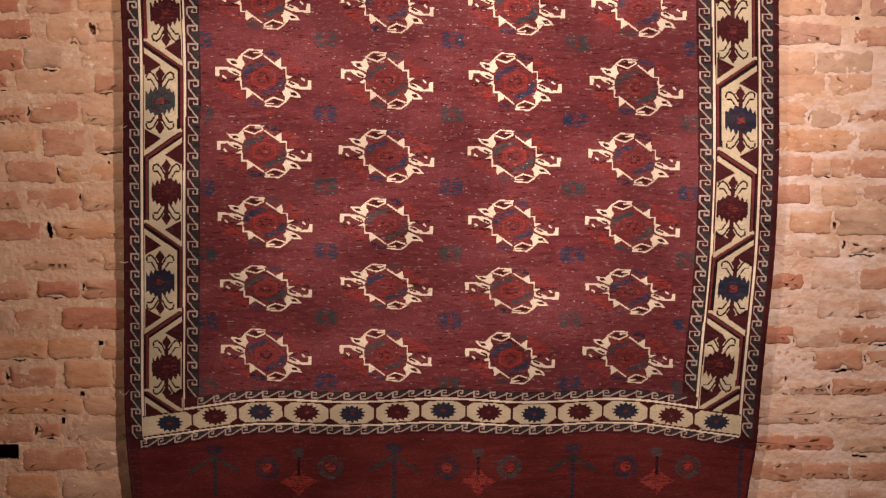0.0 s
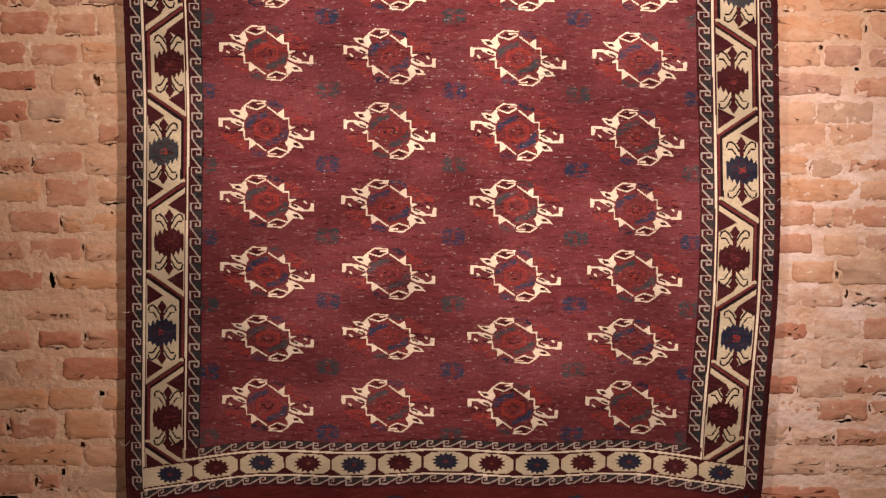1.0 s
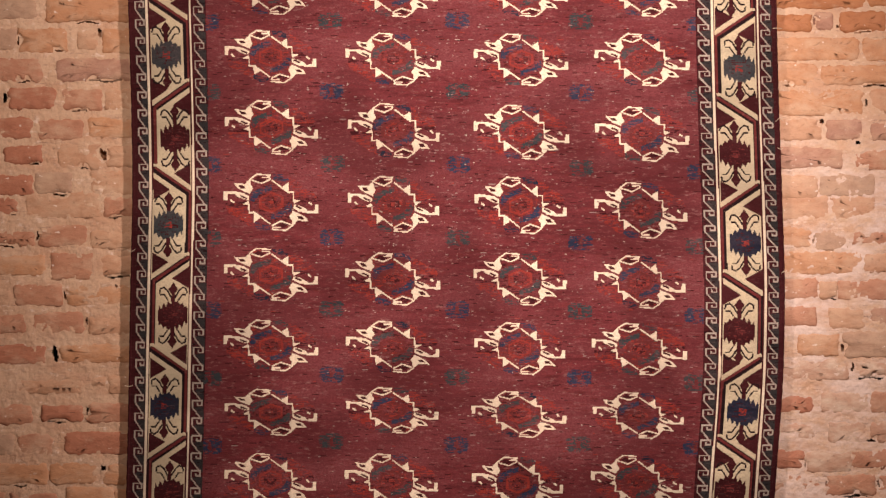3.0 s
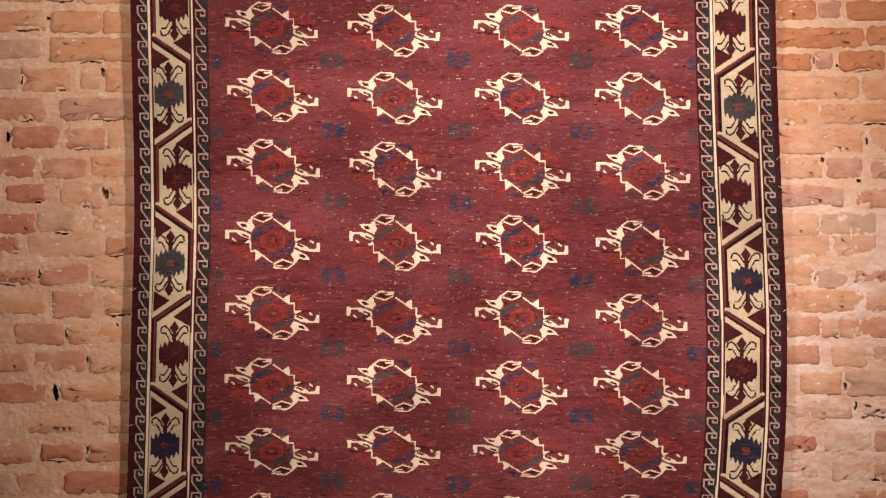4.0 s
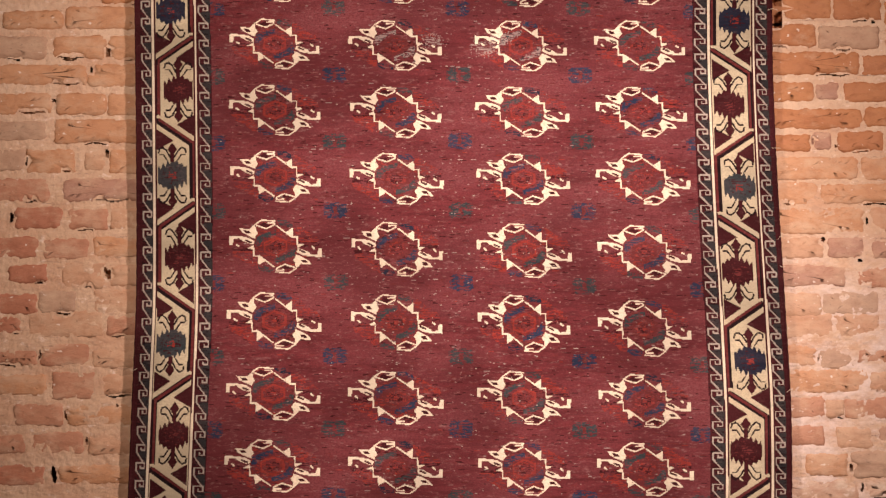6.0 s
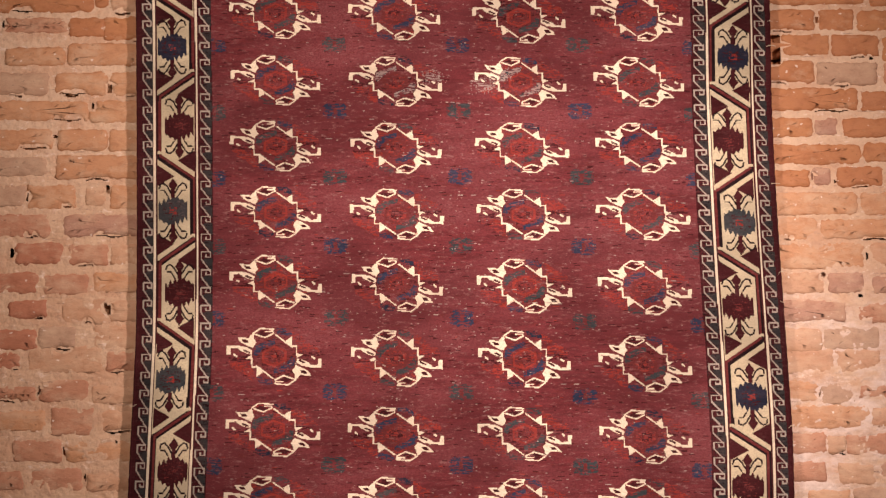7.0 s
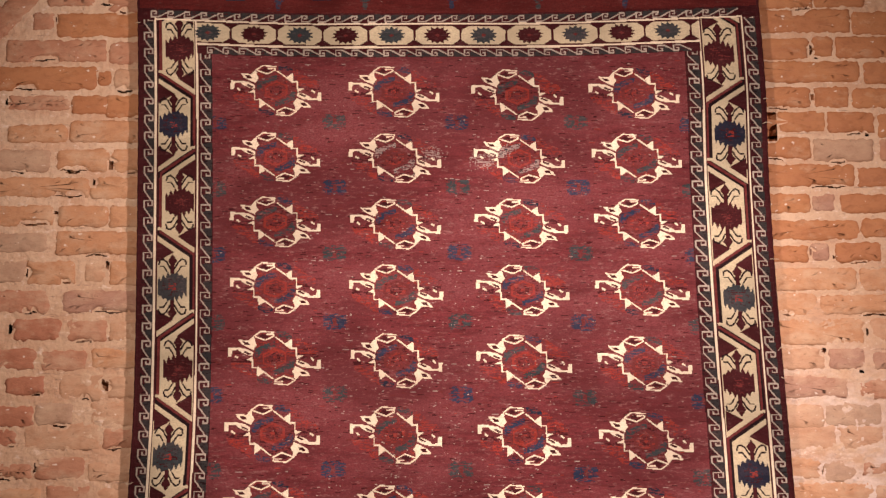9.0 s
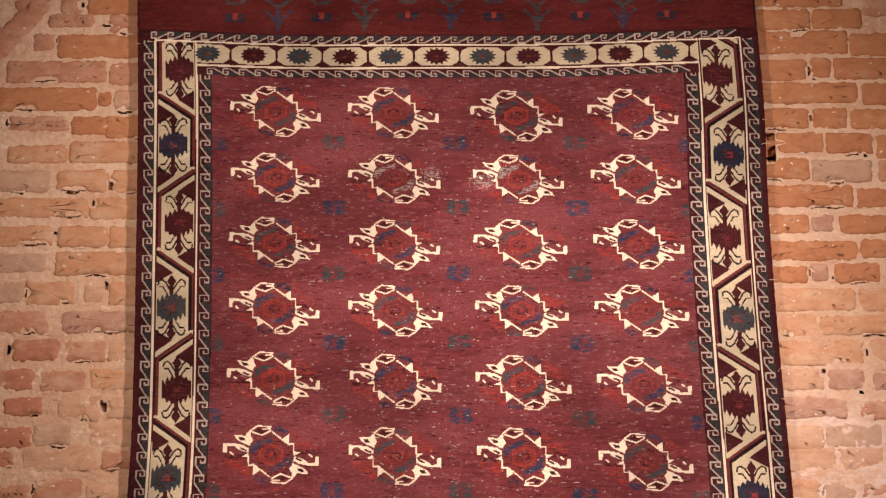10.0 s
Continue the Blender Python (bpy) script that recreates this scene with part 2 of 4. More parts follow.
def brick_shape(x0, x1, z0, z1, turn=0.0, proud=0.006, step=0.010):
    """A worn brick face: ragged outline, rounded corners, soft worn edge, chipped where the pointing has fallen out."""
    cx, cz, w, h = (x0 + x1) / 2, (z0 + z1) / 2, (x1 - x0) / 2 + 0.006, (z1 - z0) / 2 + 0.0055
    r = min(w, BRICKS.uniform(0.22, 0.50) * h)
    base = []
    for sx, sz, a0 in ((1, -1, -90), (1, 1, 0), (-1, 1, 90), (-1, -1, 180)):
        base += [(sx * (w - r) + r * math.cos(radians(a0 + a)), sz * (h - r) + r * math.sin(radians(a0 + a))) for a in (0, 45, 90)]
    line_round = []
    for (a, b), (c, d) in zip(base, base[1:] + base[:1]):
        n = max(1, round(math.hypot(c - a, d - b) / step))
        line_round += [(a + (c - a) * k / n, b + (d - b) * k / n) for k in range(n)]
    ca, sa = math.cos(turn), math.sin(turn)
    n = len(line_round)
    verts = []
    for inset, y, rough in ((0.0, 0.010, 0.0016), (0.004, -0.30 * proud, 0.0012), (0.010, -0.85 * proud, 0.001), (0.022, -proud, 0.0008)):
        for a, b in line_round:
            far = Vector((cx + a, inset * 20, cz + b))
            ragged = 0.0034 * noise.noise(far * 42) + 0.0022 * noise.noise(far * 110)
            k = max(0.0, 1 - (inset - ragged) / h)
            a, b = a * max(0.0, 1 - (inset - ragged) / w) + BRICKS.gauss(0, rough), b * k + BRICKS.gauss(0, rough)
            x, z = cx + ca * a - sa * b, cz + sa * a + ca * b
            for gx, gz, gw, gh in GAPS:
                if abs(x - gx) < gw + 0.002 and abs(z - gz) < gh + 0.003:
                    y_here = 0.035
                    break
            else:
                y_here = y + 0.0016 * noise.noise(far * 26)
            verts.append((x, y_here, z))
    verts.append((cx, -proud - 0.0010, cz))
    faces = [(s * n + j, s * n + (j + 1) % n, s * n + n + (j + 1) % n, s * n + n + j) for s in (0, 1, 2) for j in range(n)]
    faces += [(3 * n + j, 3 * n + (j + 1) % n, 4 * n) for j in range(n)]
    return verts, faces


LAID = []


def one_brick(kind, x, z, turn=0.0):
    """Note one brick; some have lost the pointing along part of the bed below them."""
    LAID.append((kind, x, z, turn))
    if not turn and BRICKS.random() < 0.17:
        long = (x[1] - x[0]) * BRICKS.uniform(0.2, 0.5)
        gap(BRICKS.uniform(x[0] + long / 2, x[1] - long / 2), z[0] - 0.004, long, 0.0044)


def lay(*course):
    """One course: kind, its ends, its bed and top, brick by brick."""
    for j in range(0, len(course), 3):
        one_brick(course[j], course[j + 1], course[j + 2])


lay("b", (-1.097, -1.038), (2.805, 2.865), "o", (-1.019, -0.803), (2.803, 2.868))
lay("b", (-1.130, -1.004), (2.765, 2.803), "b", (-0.956, -0.801), (2.747, 2.799))
lay("b", (-1.169, -1.113), (2.695, 2.743), "o", (-1.103, -0.798), (2.673, 2.741))
lay("b", (-1.241, -0.959), (2.601, 2.662), "b", (-0.950, -0.795), (2.593, 2.656))
lay("o", (-1.309, -0.985), (2.518, 2.584), "o", (-0.979, -0.945), (2.532, 2.569), "p", (-0.934, -0.793), (2.513, 2.574))
lay("b", (-1.235, -1.057), (2.460, 2.499), "o", (-1.048, -0.955), (2.448, 2.498), "o", (-0.952, -0.787), (2.438, 2.503))
lay("y", (-1.227, -1.061), (2.367, 2.414), "y", (-1.052, -0.784), (2.366, 2.426))
lay("g", (-1.294, -1.104), (2.283, 2.345), "y", (-1.085, -0.943), (2.282, 2.344), "y", (-0.930, -0.782), (2.281, 2.344))
lay("y", (-1.290, -0.995), (2.210, 2.264), "y", (-0.986, -0.779), (2.204, 2.263))
lay("y", (-1.285, -1.090), (2.129, 2.184), "y", (-1.076, -0.939), (2.127, 2.183), "y", (-0.931, -0.776), (2.124, 2.182))
lay("g", (-1.280, -1.102), (2.056, 2.107), "y", (-1.077, -0.774), (2.047, 2.110))
lay("g", (-1.276, -1.160), (1.973, 2.028), "y", (-1.154, -1.023), (1.964, 2.028), "p", (-0.994, -0.938), (1.972, 2.024), "y", (-0.924, -0.771), (1.963, 2.027))
lay("b", (-1.271, -1.094), (1.887, 1.947), "v", (-1.053, -0.768), (1.888, 1.946))
lay("r", (-1.186, -1.054), (1.812, 1.869), "b", (-1.037, -0.931), (1.809, 1.863), "p", (-0.922, -0.769), (1.808, 1.863))
lay("r", (-1.261, -1.117), (1.733, 1.787), "b", (-1.104, -0.981), (1.729, 1.782), "y", (-0.968, -0.766), (1.734, 1.786))
lay("r", (-1.195, -1.096), (1.664, 1.710), "p", (-1.050, -0.931), (1.648, 1.717), "p", (-0.923, -0.763), (1.655, 1.709))
lay("r", (-1.252, -1.119), (1.578, 1.631), "g", (-1.115, -1.013), (1.581, 1.641), "p", (-0.962, -0.768), (1.579, 1.641))
lay("r", (-1.228, -1.163), (1.528, 1.569), "p", (-1.139, -0.940), (1.516, 1.584), "b", (-0.926, -0.790), (1.519, 1.569))
lay("b", (-1.232, -1.115), (1.440, 1.478), "b", (-1.109, -0.977), (1.437, 1.493), "p", (-0.965, -0.793), (1.432, 1.475))
lay("y", (-1.236, -1.093), (1.359, 1.410), "b", (-1.074, -0.955), (1.347, 1.420), "p", (-0.941, -0.796), (1.356, 1.409))
lay("b", (-1.175, -1.045), (1.276, 1.333), "y", (-1.035, -0.799), (1.275, 1.333))
lay("b", (-1.244, -1.146), (1.201, 1.248), "b", (-1.124, -0.987), (1.198, 1.255), "p", (-0.974, -0.801), (1.196, 1.240))
lay("r", (-1.249, -1.093), (1.115, 1.167), "y", (-1.055, -0.804), (1.118, 1.167))
lay("p", (-1.176, -0.991), (1.032, 1.068), "p", (-0.966, -0.928), (1.052, 1.076), "p", (-0.919, -0.807), (1.032, 1.079))
lay("b", (-1.257, -1.135), (0.949, 1.000), "r", (-1.104, -0.994), (0.957, 1.000), "b", (-0.984, -0.806), (0.952, 1.005))
lay("g", (-1.262, -1.183), (0.865, 0.918), "b", (-1.172, -1.076), (0.862, 0.918), "r", (-1.042, -0.809), (0.864, 0.925))
lay("y", (-1.266, -1.092), (0.781, 0.838), "y", (-1.085, -0.954), (0.784, 0.842), "y", (-0.939, -0.812), (0.781, 0.837))
lay("b", (-1.270, -1.209), (0.709, 0.757), "b", (-1.199, -1.068), (0.697, 0.757), "y", (-1.041, -0.914), (0.697, 0.773), "y", (-0.907, -0.804), (0.697, 0.765))
lay("y", (-1.274, -1.000), (0.622, 0.679), "p", (-0.990, -0.806), (0.619, 0.676))
lay("b", (-1.278, -1.135), (0.542, 0.598), "b", (-1.128, -1.066), (0.553, 0.598), "g", (-1.043, -0.809), (0.545, 0.607))
lay("b", (-1.171, -0.998), (0.459, 0.521), "g", (-0.993, -0.812), (0.459, 0.520))
lay("y", (-1.222, -1.074), (0.377, 0.447), "g", (-1.063, -0.799), (0.371, 0.438))
lay("b", (-1.291, -1.149), (0.300, 0.355), "y", (-1.134, -0.836), (0.299, 0.355))
lay("o", (0.837, 1.142), (2.815, 2.868), "b", (1.201, 1.334), (2.787, 2.844))
lay("o", (0.834, 1.046), (2.746, 2.807), "o", (1.056, 1.195), (2.751, 2.806))
lay("o", (0.831, 1.150), (2.675, 2.741), "o", (1.158, 1.326), (2.669, 2.734))
lay("o", (0.827, 1.030), (2.597, 2.657), "o", (1.041, 1.097), (2.603, 2.662), "o", (1.109, 1.321), (2.599, 2.659))
lay("o", (0.835, 1.168), (2.530, 2.588), "o", (1.184, 1.316), (2.524, 2.586))
lay("o", (0.829, 1.028), (2.455, 2.513), "o", (1.039, 1.133), (2.456, 2.512), "o", (1.148, 1.311), (2.453, 2.509))
lay("o", (0.870, 1.066), (2.386, 2.442), "o", (1.075, 1.203), (2.382, 2.440), "o", (1.215, 1.306), (2.368, 2.434))
lay("o", (0.822, 1.022), (2.310, 2.368), "g", (1.031, 1.194), (2.301, 2.362), "b", (1.218, 1.301), (2.303, 2.361))
lay("o", (0.827, 1.139), (2.230, 2.290), "o", (1.150, 1.296), (2.228, 2.280))
lay("o", (0.823, 1.012), (2.155, 2.206), "v", (1.019, 1.080), (2.160, 2.205), "o", (1.098, 1.291), (2.154, 2.205))
lay("o", (0.827, 1.142), (2.080, 2.132), "o", (1.153, 1.286), (2.087, 2.136))
lay("o", (0.827, 1.001), (2.018, 2.061), "v", (1.008, 1.056), (2.022, 2.065), "o", (1.079, 1.200), (2.017, 2.069))
lay("y", (0.834, 1.129), (1.939, 1.998), "y", (1.140, 1.276), (1.938, 1.997))
lay("y", (0.833, 1.016), (1.869, 1.929), "y", (1.027, 1.271), (1.873, 1.924))
lay("y", (0.833, 1.143), (1.791, 1.859), "p", (1.162, 1.266), (1.799, 1.858))
lay("p", (0.849, 1.031), (1.723, 1.777), "v", (1.042, 1.138), (1.723, 1.777), "v", (1.164, 1.261), (1.722, 1.768))
lay("v", (0.853, 1.088), (1.647, 1.701), "b", (1.121, 1.256), (1.643, 1.695))
lay("p", (0.842, 1.019), (1.564, 1.625), "g", (1.026, 1.175), (1.571, 1.629))
lay("p", (0.850, 1.052), (1.505, 1.569), "p", (1.057, 1.174), (1.508, 1.569))
lay("y", (0.853, 1.009), (1.432, 1.486), "g", (1.010, 1.106), (1.424, 1.475), "b", (1.118, 1.286), (1.440, 1.475))
lay("y", (0.878, 1.143), (1.358, 1.417), "p", (1.145, 1.290), (1.363, 1.409))
lay("b", (0.850, 1.022), (1.290, 1.343), "p", (1.028, 1.076), (1.290, 1.335), "b", (1.079, 1.294), (1.286, 1.340))
lay("b", (0.853, 1.018), (1.216, 1.266), "p", (1.054, 1.150), (1.208, 1.262), "v", (1.171, 1.298), (1.212, 1.265))
lay("y", (0.972, 1.083), (1.134, 1.192), "g", (1.093, 1.302), (1.129, 1.197))
lay("w", (0.858, 1.110), (1.067, 1.119), "w", (1.131, 1.305), (1.074, 1.114))
lay("r", (0.845, 1.012), (0.976, 1.019), "w", (1.033, 1.166), (0.979, 1.030), "b", (1.169, 1.310), (0.976, 1.035))
lay("w", (0.840, 1.015), (0.904, 0.943), "w", (1.060, 1.157), (0.892, 0.948), "w", (1.170, 1.314), (0.896, 0.947))
lay("r", (0.827, 0.991), (0.824, 0.871), "w", (0.993, 1.121), (0.811, 0.868), "b", (1.122, 1.318), (0.822, 0.871))
lay("b", (0.821, 1.045), (0.755, 0.803), "b", (1.050, 1.188), (0.747, 0.803), "b", (1.193, 1.322), (0.754, 0.800))
lay("g", (0.824, 0.976), (0.674, 0.731), "w", (0.983, 1.103), (0.677, 0.714), "b", (1.109, 1.326), (0.676, 0.719))
lay("w", (0.819, 1.075), (0.592, 0.641), "w", (1.089, 1.331), (0.591, 0.633))
lay("r", (0.813, 1.119), (0.513, 0.556), "g", (1.141, 1.335), (0.509, 0.551))
lay("b", (0.808, 1.031), (0.427, 0.485), "b", (1.032, 1.162), (0.430, 0.476), "b", (1.168, 1.339), (0.426, 0.476))
lay("w", (0.786, 1.005), (0.343, 0.397), "w", (1.019, 1.166), (0.343, 0.397), "w", (1.177, 1.344), (0.343, 0.400))

# the springing of an old arch: bricks set aslant
one_brick("b", (-1.315, -1.115), (2.735, 2.800), 0.86)
one_brick("b", (-1.240, -1.050), (2.845, 2.905), 0.70)
one_brick("b", (-1.390, -1.200), (2.640, 2.700), 1.0)
one_brick("b", (1.215, 1.330), (2.875, 2.935), -0.9)

# the mortar bed: one sheet with thickness, fine where the bricks lie open
xs = np.concatenate([np.linspace(-2.7, -1.36, 40)[:-1], np.arange(-1.36, -0.74, 0.0032), np.linspace(-0.74, 0.78, 40)[1:-1], np.arange(0.78, 1.37, 0.0032), np.linspace(1.37, 2.7, 40)[1:]])
zs = np.concatenate([np.linspace(-0.1, 0.28, 30)[:-1], np.arange(0.28, 2.90, 0.0030), np.linspace(2.90, 3.7, 50)])
verts = []
for z in zs:
    for x in xs:
        p = Vector((x, 0, z))
        daubed = min(1.0, max(0.0, (2.10 - z) / 0.4))     # lime daubed over the brick edges on the older, lower wall
        y = (0.0016 + 0.0014 * daubed) * noise.noise(p * 11) + 0.0022 * noise.noise(p * 27 + Vector((5, 0, 0))) + 0.0018 * noise.noise(p * 70) + 0.0009 * noise.noise(p * 160) - 0.0012 - 0.0006 * daubed
        verts.append([x, y, z])
verts = np.array(verts)
is_open = np.zeros(len(verts), bool)
fray = 0.0005 * np.sin(verts[:, 0] * 610 + 3 * np.sin(verts[:, 2] * 400)) + 0.0003 * np.sin(verts[:, 2] * 830)
for gx, gz, gw, gh in GAPS:
    along, across = (verts[:, 0] - gx, verts[:, 2] - gz) if gw > gh else (verts[:, 2] - gz, verts[:, 0] - gx)
    half, thin = max(gw, gh), max(min(gw, gh), 0.0024)
    bend = 0.0022 * np.sin(along * 95 + gx * 50) + 0.0008 * np.sin(along * 260 + gz * 70)
    taper = np.sqrt(np.clip(1.12 - (along / half) ** 2, 0, 1)) if half > 3 * thin else 1.0
    is_open |= (abs(along) < half + fray) & (abs(across - bend * (half > 3 * thin)) < np.maximum(thin * taper, 0.0017) + fray * (thin > 0.005))
nx, nz = len(xs), len(zs)
i = (np.arange(nz - 1)[:, None] * nx + np.arange(nx - 1)[None, :]).ravel()
faces = np.stack([i, i + 1, i + nx + 1, i + nx], 1)
o = is_open[faces]
faces = faces[~(o[:, 0] & (o[:, 1] | o[:, 3]))]
wall = mesh_object("wall_north", verts.tolist(), faces.tolist(), MORTAR)
tagged(wall, "old orange-red brick wall with rough pale lime mortar", "wall", kind="structure")
slab("wall_core", (-2.7, 2.7), (0.10, 0.34), (-0.1, 3.7), MORTAR, wall)

for kind, x, z, turn in LAID:
    proud = BRICKS.uniform(0.0028, 0.0056) if z[0] < 2.0 else BRICKS.uniform(0.0042, 0.0068)
    v, f = brick_shape(x[0], x[1], z[0], z[1], turn, proud)
    mesh_object("brick", v, f, BRICK[kind], wall, True)

# the rest of the wall, behind the carpet and past the visible part
rest_v, rest_f, kinds = [], [], []
for row in range(48):
    z0 = 0.008 + 0.0752 * row
    x = -2.58 - 0.12 * (row % 2)
    while x < 2.6:
        long = BRICKS.choice((0.23, 0.23, 0.115))
        a, b = x, x + long
        open_part = (-1.36 < b and a < -0.76) or (0.80 < b and a < 1.36)
        if not (open_part and 0.27 < z0 < 2.86) and b < 2.6 and z0 > 0:
            v, f = brick_shape(a, b, z0, z0 + 0.06, step=0.06)
            rest_f += [tuple(n + len(rest_v) for n in q) for q in f]
            kinds += [BRICKS.choice((0, 0, 1, 2))] * len(f)
            rest_v += v
        x = b + 0.014
rest = mesh_object("brick_courses", rest_v, rest_f, [BRICK["o"], BRICK["b"], BRICK["p"]], wall)
rest.data.polygons.foreach_set("material_index", kinds)
tagged(rest, kind="stuff")

# ---- the carpet ----
CELL, KNOT = 0.0024, 0.0023
Z0, Z1 = 0.205, 3.010
TOP_IN, BOT_IN = 2.600, 0.675      # inner ends of the field
LEFT_Z = [0.20, 0.39, 0.52, 0.70, 1.04, 1.35, 1.60, 1.87, 2.18, 2.50, 2.83, 3.02]
LEFT_X = [-0.846, -0.852, -0.864, -0.866, -0.854, -0.844, -0.836, -0.838, -0.843, -0.852, -0.866, -0.868]
RIGHT_Z = [0.20, 0.39, 0.45, 0.52, 0.68, 0.84, 1.04, 1.16, 1.34, 1.55, 1.80, 2.00, 2.26, 2.50, 2.66, 2.83, 3.02]
RIGHT_X = [0.862, 0.866, 0.872, 0.888, 0.892, 0.901, 0.916, 0.920, 0.921, 0.911, 0.900, 0.894, 0.889, 0.892, 0.886, 0.879, 0.874]
nv = int((Z1 - Z0) / CELL)
nu = int(1.765 / KNOT)
zline = np.linspace(Z0, Z1, nv + 1)


def smooth_line(z, a, b):
    """A soft curve through edge places: linear, then averaged over some centimetres."""
    fine = np.linspace(a[0] - 0.1, a[-1] + 0.1, 800)
    y = np.interp(fine, a, b)
    y = np.convolve(np.pad(y, 20, mode="edge"), np.ones(41) / 41, mode="valid")
    return np.interp(z, fine, y)


left_line, right_line = smooth_line(zline, LEFT_Z, LEFT_X), smooth_line(zline, RIGHT_Z, RIGHT_X)
uline = np.linspace(0, 1, nu + 1)
VX = left_line[:, None] + (right_line - left_line)[:, None] * uline[None, :]
VZ = np.repeat(zline[:, None], nu + 1, 1)
CX = (VX[:-1, :-1] + VX[1:, 1:]) / 2
CZ = (VZ[:-1, :-1] + VZ[1:, 1:]) / 2
LX = ((left_line[:-1] + left_line[1:]) / 2)[:, None]
RX = ((right_line[:-1] + right_line[1:]) / 2)[:, None]
FROM_L, FROM_R = CX - LX, RX - CX
HUE = np.full((nv, nu), MADDER, np.int32)
PART = np.zeros((nv, nu), np.int32)


# uneven dye: a streaky random field along the weft
MOTTLE = np.random.uniform(0, 1, (nv, nu + 8))
MOTTLE = sum(MOTTLE[:, j:j + nu] for j in range(5)) / 5
MOTTLE = np.argsort(np.argsort(MOTTLE.ravel())).reshape(nv, nu) / MOTTLE.size


def window(x0, x1, z0, z1):
    r0, r1 = max(0, int((z0 - Z0) / CELL) - 1), min(nv, int((z1 - Z0) / CELL) + 2)
    c0, c1 = int((x0 + 0.88) / KNOT * 0.96) - 22, int((x1 + 0.88) / KNOT) + 22
    return slice(max(0, r0), max(0, r1)), slice(max(0, c0), max(0, min(nu, c1)))


def poly(points, hue, keep=1.0):
    """Knots inside a polygon take a colour."""
    px, pz = [p[0] for p in points], [p[1] for p in points]
    w = window(min(px), max(px), min(pz), max(pz))
    x, z = CX[w], CZ[w]
    if x.size == 0:
        return
    odd = np.zeros(x.shape, bool)
    for (xa, za), (xb, zb) in zip(points, points[1:] + points[:1]):
        if za != zb:
            odd ^= ((za > z) != (zb > z)) & (x < (xb - xa) * (z - za) / (zb - za) + xa)
    if keep < 1.0:
        odd &= MOTTLE[w] < keep
    HUE[w][odd] = hue


def line(points, hue, wide):
    """Knots along a line take a colour."""
    for (xa, za), (xb, zb) in zip(points, points[1:]):
        w = window(min(xa, xb) - wide, max(xa, xb) + wide, min(za, zb) - wide, max(za, zb) + wide)
        x, z = CX[w], CZ[w]
        if x.size == 0:
            continue
        dx, dz = xb - xa, zb - za
        t = np.clip(((x - xa) * dx + (z - za) * dz) / max(1e-9, dx * dx + dz * dz), 0, 1)
        HUE[w][np.hypot(x - xa - t * dx, z - za - t * dz) < wide / 2] = hue


WEAVE = random.Random(5)

# each gul, half of its outline; the other half is the same turned by 180 degrees
GUL_LINES = [
    [(-3, 128), (-75, 134), (-113, 110), (-117, 70)],
    [(-104, 106), (-50, 90), (-6, 110), (-8, 120), (-46, 118)],
    [(-118, -12), (-118, -48), (-92, -48)],
    [(-90, -46), (-7, -103)],
]
GUL_SHAPES = [
    [(-197, 92), (-139, 88), (-121, 106), (-108, 98), (-112, 40), (-146, 53), (-180, 70)],
    [(-251, 54), (-185, 51), (-146, 44), (-116, 28), (-119, 10), (-150, 16), (-184, 31), (-197, 42), (-229, 40), (-233, 9), (-252, 9)],
    [(-116, 98), (-96, 66), (-112, 48)],
    [(-155, -10), (-120, 7), (-114, -14)],
    [(-95, -42), (-58, -74), (-92, -94)],
]
GUL_EYE = [(-176, 83), (-146, 80), (-134, 66), (-162, 66)]
GUL_SLITS = [[(-160, 30), (-132, 19)]]
UNIT = 0.000502


